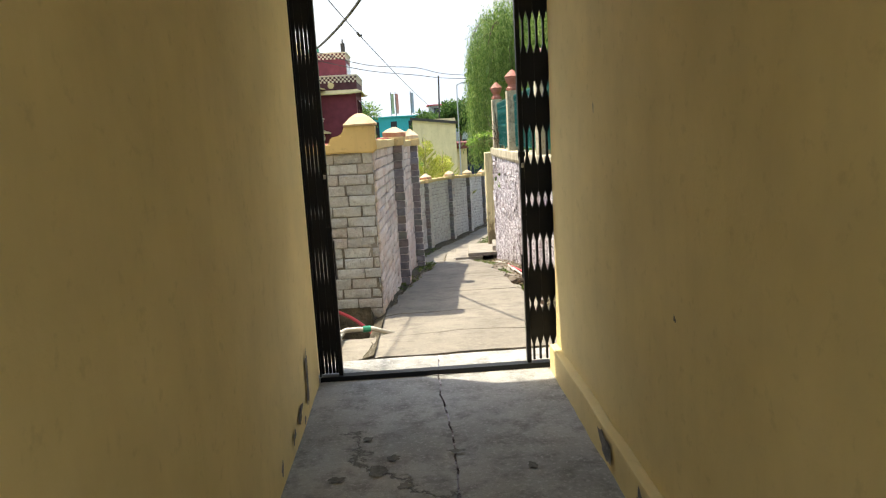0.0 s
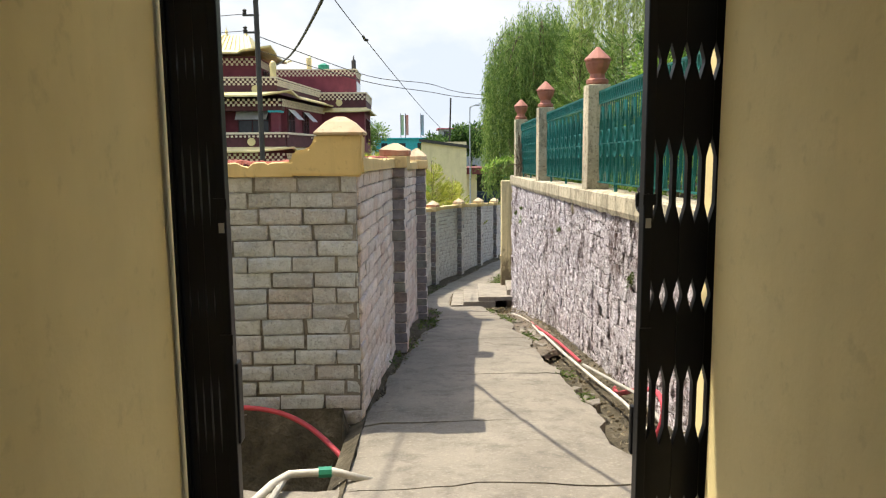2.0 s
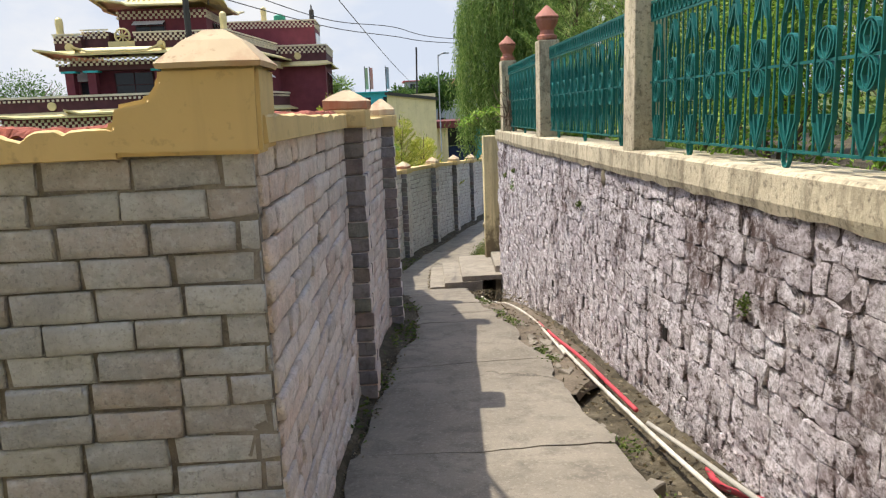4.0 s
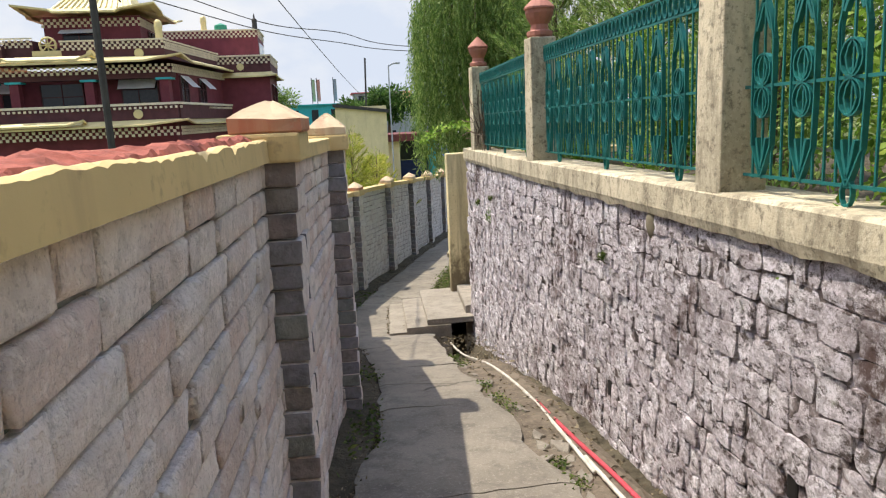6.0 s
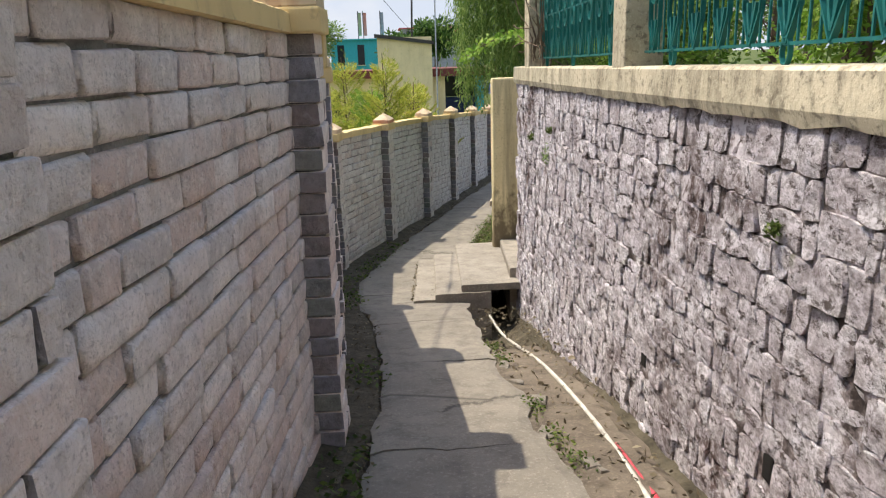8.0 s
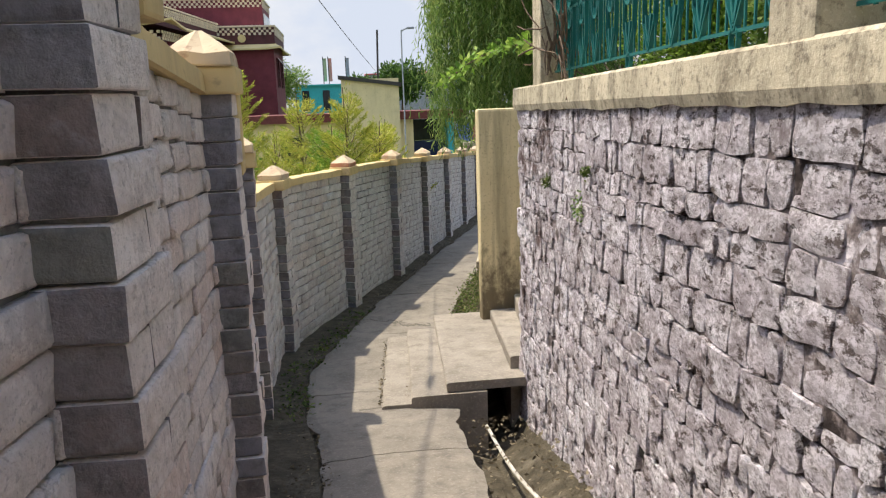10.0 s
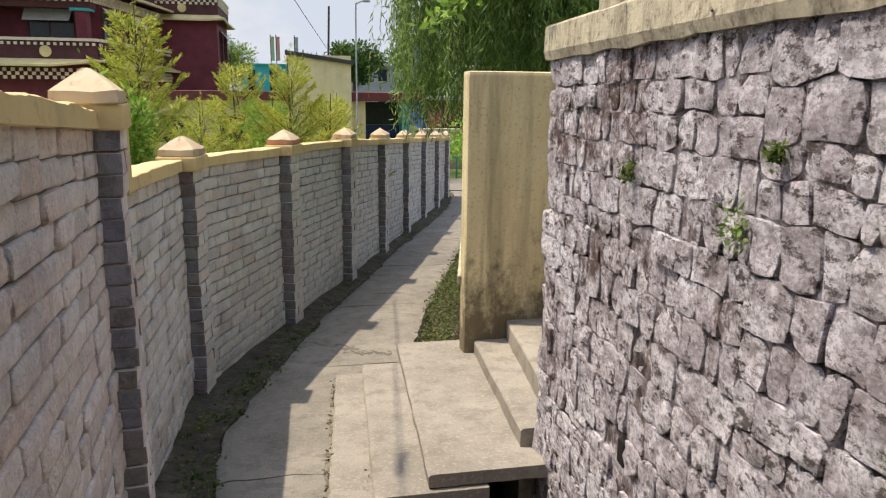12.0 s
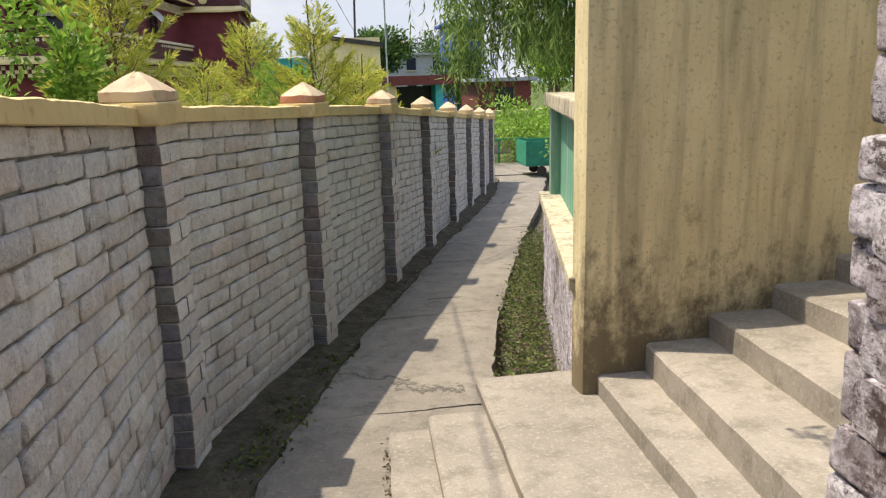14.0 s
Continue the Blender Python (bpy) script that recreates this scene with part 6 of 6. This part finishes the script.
    # gilded banners, tank and finial on the roof
    for x, y, z in ((-22.1, Y + 0.5, 7.0), (-11.0, Y + 0.8, 7.1), (-10.6, T + 5, 9.5)):
        part("victory_banner", lathe([(0.2, 0), (0.26, 0.1), (0.24, 0.5), (0.28, 0.9), (0.24, 1.2), (0.1, 1.35)], (x, y, z), 10), GOLD, ob, "gilded roof banner")
    part("water_tank", lathe([(0.5, 0), (0.55, 0.1), (0.55, 0.6), (0.3, 0.72), (0.1, 0.8)], (-9.3, T + 6, 9.5), 14), GREENJOIN, ob, "dark green water tank")
    part("roof_spire", lathe([(0.22, 0), (0.22, 0.9), (0.1, 1.0), (0.03, 1.4)], (-6.2, T + 4.8, 9.5), 8), POLE, ob)
    part("dharma_wheel", tube([(-17.9 + 0.5 * math.cos(q), Y + 0.4, 6.95 + 0.5 * math.sin(q)) for q in [2 * math.pi * i / 14 for i in range(15)]], 0.08, 6), GOLD, ob, "gilded wheel ornament")
    for q in range(4):
        c, s = math.cos(q * math.pi / 4), math.sin(q * math.pi / 4)
        part("wheel_spoke", tube([(-17.9 - 0.5 * c, Y + 0.4, 6.95 - 0.5 * s), (-17.9 + 0.5 * c, Y + 0.4, 6.95 + 0.5 * s)], 0.05, 5), GOLD, ob)
    for x, y, z in ((-21.4, Y - 0.05, 6.25), (-15.2, Y - 0.05, 6.25), (-12.2, Y - 0.05, 6.25), (-22.6, Y - 1.25, 2.3), (-12.4, Y - 1.25, 2.3), (-7.2, T - 0.16, 6.0)):
        part("medallion", tube([(x, y - 0.06, z), (x, y + 0.02, z)], 0.3, 14), GOLD, ob, "round gilded medallion")
    for y in (Y + 2, Y + 5, Y + 8):
        part("medallion", tube([(-10.62, y, 6.2), (-10.5, y, 6.2)], 0.28, 14), GOLD, ob, "round gilded medallion")
    # drawn to a larger module above; brought to its built size and distance here
    near = Vector((-0.1, 3.45, 1.43))
    ob.matrix_basis = Matrix.Translation(near) @ Matrix.Scale(0.845, 4) @ Matrix.Translation(-near) @ ob.matrix_basis


def house(name, x0, x1, y0, y1, z0, z1, wall, roof, label, windows=2, over=0.25, slope=0.0, storeys=1):
    ob = thing(name, (0.5 * (x0 + x1), y0, z0), label, "house", "houses in the distance")
    part("wall", cube(x0, x1, y0, y1, z0, z1), wall, ob)
    bm = cube(x0 - over, x1 + over, y0 - over, y1 + over, z1 + 0.002, z1 + 0.16)
    for v in bm.verts:
        v.co.z -= slope * (v.co.x - x0) / (x1 - x0)
    part("roof", bm, roof, ob)
    for s in range(storeys):
        for i in range(windows):
            x = x0 + (x1 - x0) * (i + 0.5) / windows
            zc = z0 + (z1 - z0) * (s + 0.45) / storeys
            h = 0.45 * (z1 - z0) / storeys
            win = part("window", cube(x - 0.4, x + 0.4, y0 - 0.05, y0 + 0.02, zc, zc + h), GLASS, ob)
            part("sill", cube(x - 0.5, x + 0.5, y0 - 0.12, y0 + 0.02, zc - 0.08, zc), CREAM, win)
    return ob


def build_distance():
    build_temple()
    # gatehouse of the compound
    g = thing("gatehouse", (1, 44, -2.4), "low yellow gatehouse with a red-brown parapet", "house", "houses in the distance")
    part("wall", cube(-9, 3.4, 44, 48, -2.5, 0.15), PALEYELLOW, g)
    part("pillar", cube(5.0, 5.3, 44, 48, -2.5, 0.15), TURQ, g, "turquoise gate pillar")
    part("parapet", cube(-9.2, 6.0, 43.7, 48, 0.15, 0.52), BROWNRED, g)
    part("gate_leaf", cube(3.4, 5.0, 45.0, 45.1, -2.5, -0.9), BLUE, g, "dark blue sheet-metal gate leaf")
    part("cabin_glass", cube(3.4, 5.0, 45.3, 45.35, -0.9, 0.1), GLASS, g)
    for x in (-4.5, -2.2):
        win = part("window", cube(x - 0.5, x + 0.5, 43.95, 44.02, -1.6, -0.5), GLASS, g)
        part("sill", cube(x - 0.6, x + 0.6, 43.88, 44.02, -1.7, -1.6), CREAM, win)
    house("shed", 0.2, 2.75, 43.2, 43.95, -2.0, 2.0, PALEYELLOW, POLE, "yellow rendered shed with a dark sloping roof", 0, 0.12, 0.35)
    house("house", -5.5, 1.5, 96, 104, -2, 3.1, TURQ, TURQ, "low house under a turquoise sheet roof", 3)
    house("house", 3.5, 12, 118, 126, -2, 5.0, GREY, ROOFRED, "grey house under a red sheet roof", 4, 0.4, 0.0, 2)
    house("house", 4.6, 11.5, 78, 86, -2, 2.6, GREY, GREY, "two-storey grey house with a railed roof terrace", 3, 0.3, 0, 2)
    house("house", 9.0, 10.8, 62, 68, -2, 4.0, SKYBLUE, SKYBLUE, "tall narrow blue-painted house beyond the willow", 2, 0.3, 0, 3)
    house("house", 7.2, 9.6, 46, 50, -2.4, 0.2, BROWNRED, GREY, "small red-brown house with a grey flat roof", 1)
    house("house", -40, -32, 120, 130, -2, 3, GREY, GREY, "far grey house among trees", 3)
    part("water_tank", lathe([(0.5, 0), (0.55, 0.1), (0.55, 0.9), (0.25, 1.1)], (7.6, 80, 2.75), 12), plain("orange_tank", (0.55, 0.25, 0.14), 0.6), bpy.data.objects["house.002"], "orange water tank")
    # garden wall across the end of the road
    w = thing("wall_far", (8, 40, -2.4), "pinkish brick compound wall beyond the road", "wall", kind="structure")
    part("face", cube(5.4, 22, 41, 41.25, -2.5, -1.0), plain("pinkish_wall", (0.42, 0.29, 0.25), 0.85, vary=0.35, scale=3), w)
    part("cap", cube(5.3, 22, 40.95, 41.3, -1.0, -0.86), COPING, w)
    # trees far off
    for k, (x, y, z, h, rx, rz, m) in enumerate([(-6.3, 88, -2, 8.0, 2.6, 2.6, WILLOWLEAF), (4.2, 62, -2, 5.6, 2.0, 1.2, DARKLEAF), (1.6, 66, -2, 5.0, 1.3, 1.0, DARKLEAF), (8.3, 56, -2.2, 5.0, 1.6, 2.0, DARKLEAF), (12.5, 95, -2, 7.5, 3.2, 2.4, DARKLEAF), (-42, 95, -2, 9, 5, 3.5, DARKLEAF), (-50, 90, -2, 8, 5, 3.0, WILLOWLEAF), (-36, 110, -2, 7.5, 4, 2.6, DARKLEAF), (18, 70, -2, 8, 3.5, 3, DARKLEAF), (24, 48, -2, 9, 4, 3.4, DARKLEAF), (12, 50, -2.3, 5.5, 2.0, 1.8, GREENLEAF)]):
        tree(x, y, z, h, rx, rz, m, 200 + k, "leafy green tree among the far houses" if m != WILLOWLEAF else "pale green leafy tree among the far houses", 4500, 0.30 if y > 60 else 0.2)
    # street lamp, poles, flags
    lamp = thing("street_lamp", (2.9, 40, -2.4), "slim grey street lamp with a curved arm", "street lamp")
    part("pole", tube(smooth_line([(2.72, 40, -2.5), (2.72, 40, 0), (2.72, 40, 3.4), (2.78, 40, 3.72), (3.0, 40, 3.82)]), 0.03, 7), GREY, lamp)
    part("head", cube(2.95, 3.25, 39.93, 40.07, 3.78, 3.86, 0.02), GREY, lamp)
    p = thing("utility_pole", (-3.33, 18, -1.1), "dark steel utility pole with crossarms and insulators", "utility pole")
    part("shaft", tube([(-3.32, 18, -1.3), (-3.34, 18, 4.9)], 0.055, 8), POLE, p)
    for z in (3.95, 4.3, 4.65):
        part("crossarm", cube(-3.62, -3.28, 17.97, 18.03, z, z + 0.035), POLE, p)
        part("insulator", lathe([(0.02, 0), (0.05, 0.03), (0.03, 0.06), (0.05, 0.09), (0.01, 0.12)], (-3.58, 18, z + 0.03), 8), POLE, p)
    s = thing("pole", (2.5, 58, -2), "thin leaning bare pole above the trees", "pole")
    part("shaft", tube([(2.3, 58, -2.4), (2.55, 58, 5.5)], 0.07, 6), POLE, s)
    flag = thing("flag_poles", (-0.6, 97, 3), "tall faded prayer flags on poles", "flag")
    for x, c in ((-2.2, (0.35, 0.42, 0.25)), (-1.6, (0.55, 0.25, 0.2)), (0.4, (0.30, 0.33, 0.36))):
        part("pole", tube([(x, 97, 3), (x, 97, 6.4)], 0.05, 5), POLE, flag)
        part("cloth", cube(x + 0.05, x + 0.4, 96.98, 97.02, 3.6, 6.2), plain("flag_cloth", c, 0.8), flag)
    # road and bank at the path's end
    bm = cube(2.5, 30, 33.7, 36.6, -2.6, -2.33)
    solo("road", bm, PATH, "pale concrete lane crossing the end of the path", "road", kind="structure")
    cart = thing("handcart", (6.3, 33.2, -2.3), "green painted mesh-sided handcart", "cart")
    part("tray", cube(5.75, 6.9, 33.0, 34.0, -2.05, -1.98), GREENJOIN, cart)
    for y in (33.0, 34.0):
        part("side", cube(5.75, 6.9, y - 0.015, y + 0.015, -1.98, -1.38), GREENJOIN, cart)
    for x in (5.75, 6.9):
        part("end", cube(x - 0.015, x + 0.015, 33.0, 34.0, -1.98, -1.38), GREENJOIN, cart)
    for y in (33.1, 33.9):
        w = part("wheel", lathe([(0.02, -0.03), (0.13, -0.03), (0.13, 0.03), (0.02, 0.03)], (0, 0, 0), 12), POLE, cart)
        w.matrix_basis = pose(6.2, y, -2.19, 90, 0, 0)
    rail = thing("guard_rail", (5.5, 36.8, -2.3), "green painted steel guard rail", "railing")
    part("bar", tube([(4.2, 36.8, -1.62), (9.5, 36.8, -1.55)], 0.035, 6), GREENJOIN, rail)
    for x in (4.4, 5.9, 7.4, 8.9):
        part("post", tube([(x, 36.8, -2.5), (x, 36.8, -1.57)], 0.03, 6), GREENJOIN, rail)


build_distance()


def build_sky_backdrop():
    """Hazy summer sky with soft cumulus, all the way round, beyond everything."""
    n, rows = 72, [(-3, 0), (8, 0), (18, 0), (28, 0), (38, 0)]
    verts = [(1500 * math.cos(math.radians(e)) * math.cos(2 * math.pi * i / n), 1500 * math.cos(math.radians(e)) * math.sin(2 * math.pi * i / n), 1500 * math.sin(math.radians(e))) for e, _ in rows for i in range(n)]
    faces = [(r * n + i, r * n + (i + 1) % n, (r + 1) * n + (i + 1) % n, (r + 1) * n + i) for r in range(len(rows) - 1) for i in range(n)]
    m = bpy.data.materials.new("hazy_sky")
    m.use_nodes = True
    t = m.node_tree
    t.nodes.remove(t.nodes["Principled BSDF"])
    geo = t.nodes.new("ShaderNodeNewGeometry")
    mp = t.nodes.new("ShaderNodeMapping")
    mp.inputs["Scale"].default_value = (0.0028, 0.0028, 0.0052)
    t.links.new(geo.outputs["Position"], mp.inputs["Vector"])
    cloud = t.nodes.new("ShaderNodeTexNoise")
    cloud.inputs["Scale"].default_value, cloud.inputs["Detail"].default_value, cloud.inputs["Roughness"].default_value = 1.0, 7, 0.55
    t.links.new(mp.outputs[0], cloud.inputs["Vector"])
    ramp = t.nodes.new("ShaderNodeValToRGB")
    e = ramp.color_ramp.elements
    e[0].position, e[0].color = 0.42, (0.235, 0.265, 0.325, 1)
    e[1].position, e[1].color = 0.62, (0.305, 0.315, 0.34, 1)
    t.links.new(cloud.outputs[0], ramp.inputs[0])
    em = t.nodes.new("ShaderNodeEmission")
    t.links.new(ramp.outputs[0], em.inputs[0])
    t.links.new(em.outputs[0], t.nodes["Material Output"].inputs[0])
    tagged(raw("backdrop", verts, faces, m, smooth=True), "pale hazy summer sky with soft white clouds", "sky", kind="structure")


build_sky_backdrop()


def cable(pts, r, label, steps=10):
    ob = thing("overhead_cable", pts[0], label, "cable", "overhead cables")
    part("line", tube(smooth_line(pts, steps), r, 5), POLE, ob)


def build_cables():
    thin = "thin dark overhead cable"
    cable([(-2.2, 4.9, 4.75), (-1.6, 11, 4.15), (-1.0, 17, 3.67), (0.4, 30, 2.85), (1.9, 45, 2.3)], 0.009, thin)
    part("knot", tube(smooth_line([(-1.03, 16.85, 3.70), (-1.0, 17, 3.66), (-0.97, 17.15, 3.68)]), 0.03, 6), POLE, bpy.data.objects["overhead_cable"])
    cable([(-3.35, 18, 3.9), (-1.31, 22, 3.48), (0.32, 24, 3.45), (2.23, 26, 3.26), (9, 31, 3.4)], 0.010, thin)
    cable([(-3.35, 18, 3.6), (-1.32, 22, 3.32), (0.3, 24, 3.22), (2.23, 26, 3.14), (9, 31, 3.2)], 0.010, thin)
    for z in (4.0, 4.34, 4.7):
        cable([(-3.6, 18, z), (-9, 17, z - 0.5), (-16, 15.5, z - 0.2)], 0.007, thin)
    cable([(0.2, 4.6, 2.95), (-0.5, 7.2, 2.62), (-1.6, 12, 2.75), (-2.95, 18, 3.3)], 0.014, "thick twisted overhead cable")


build_cables()
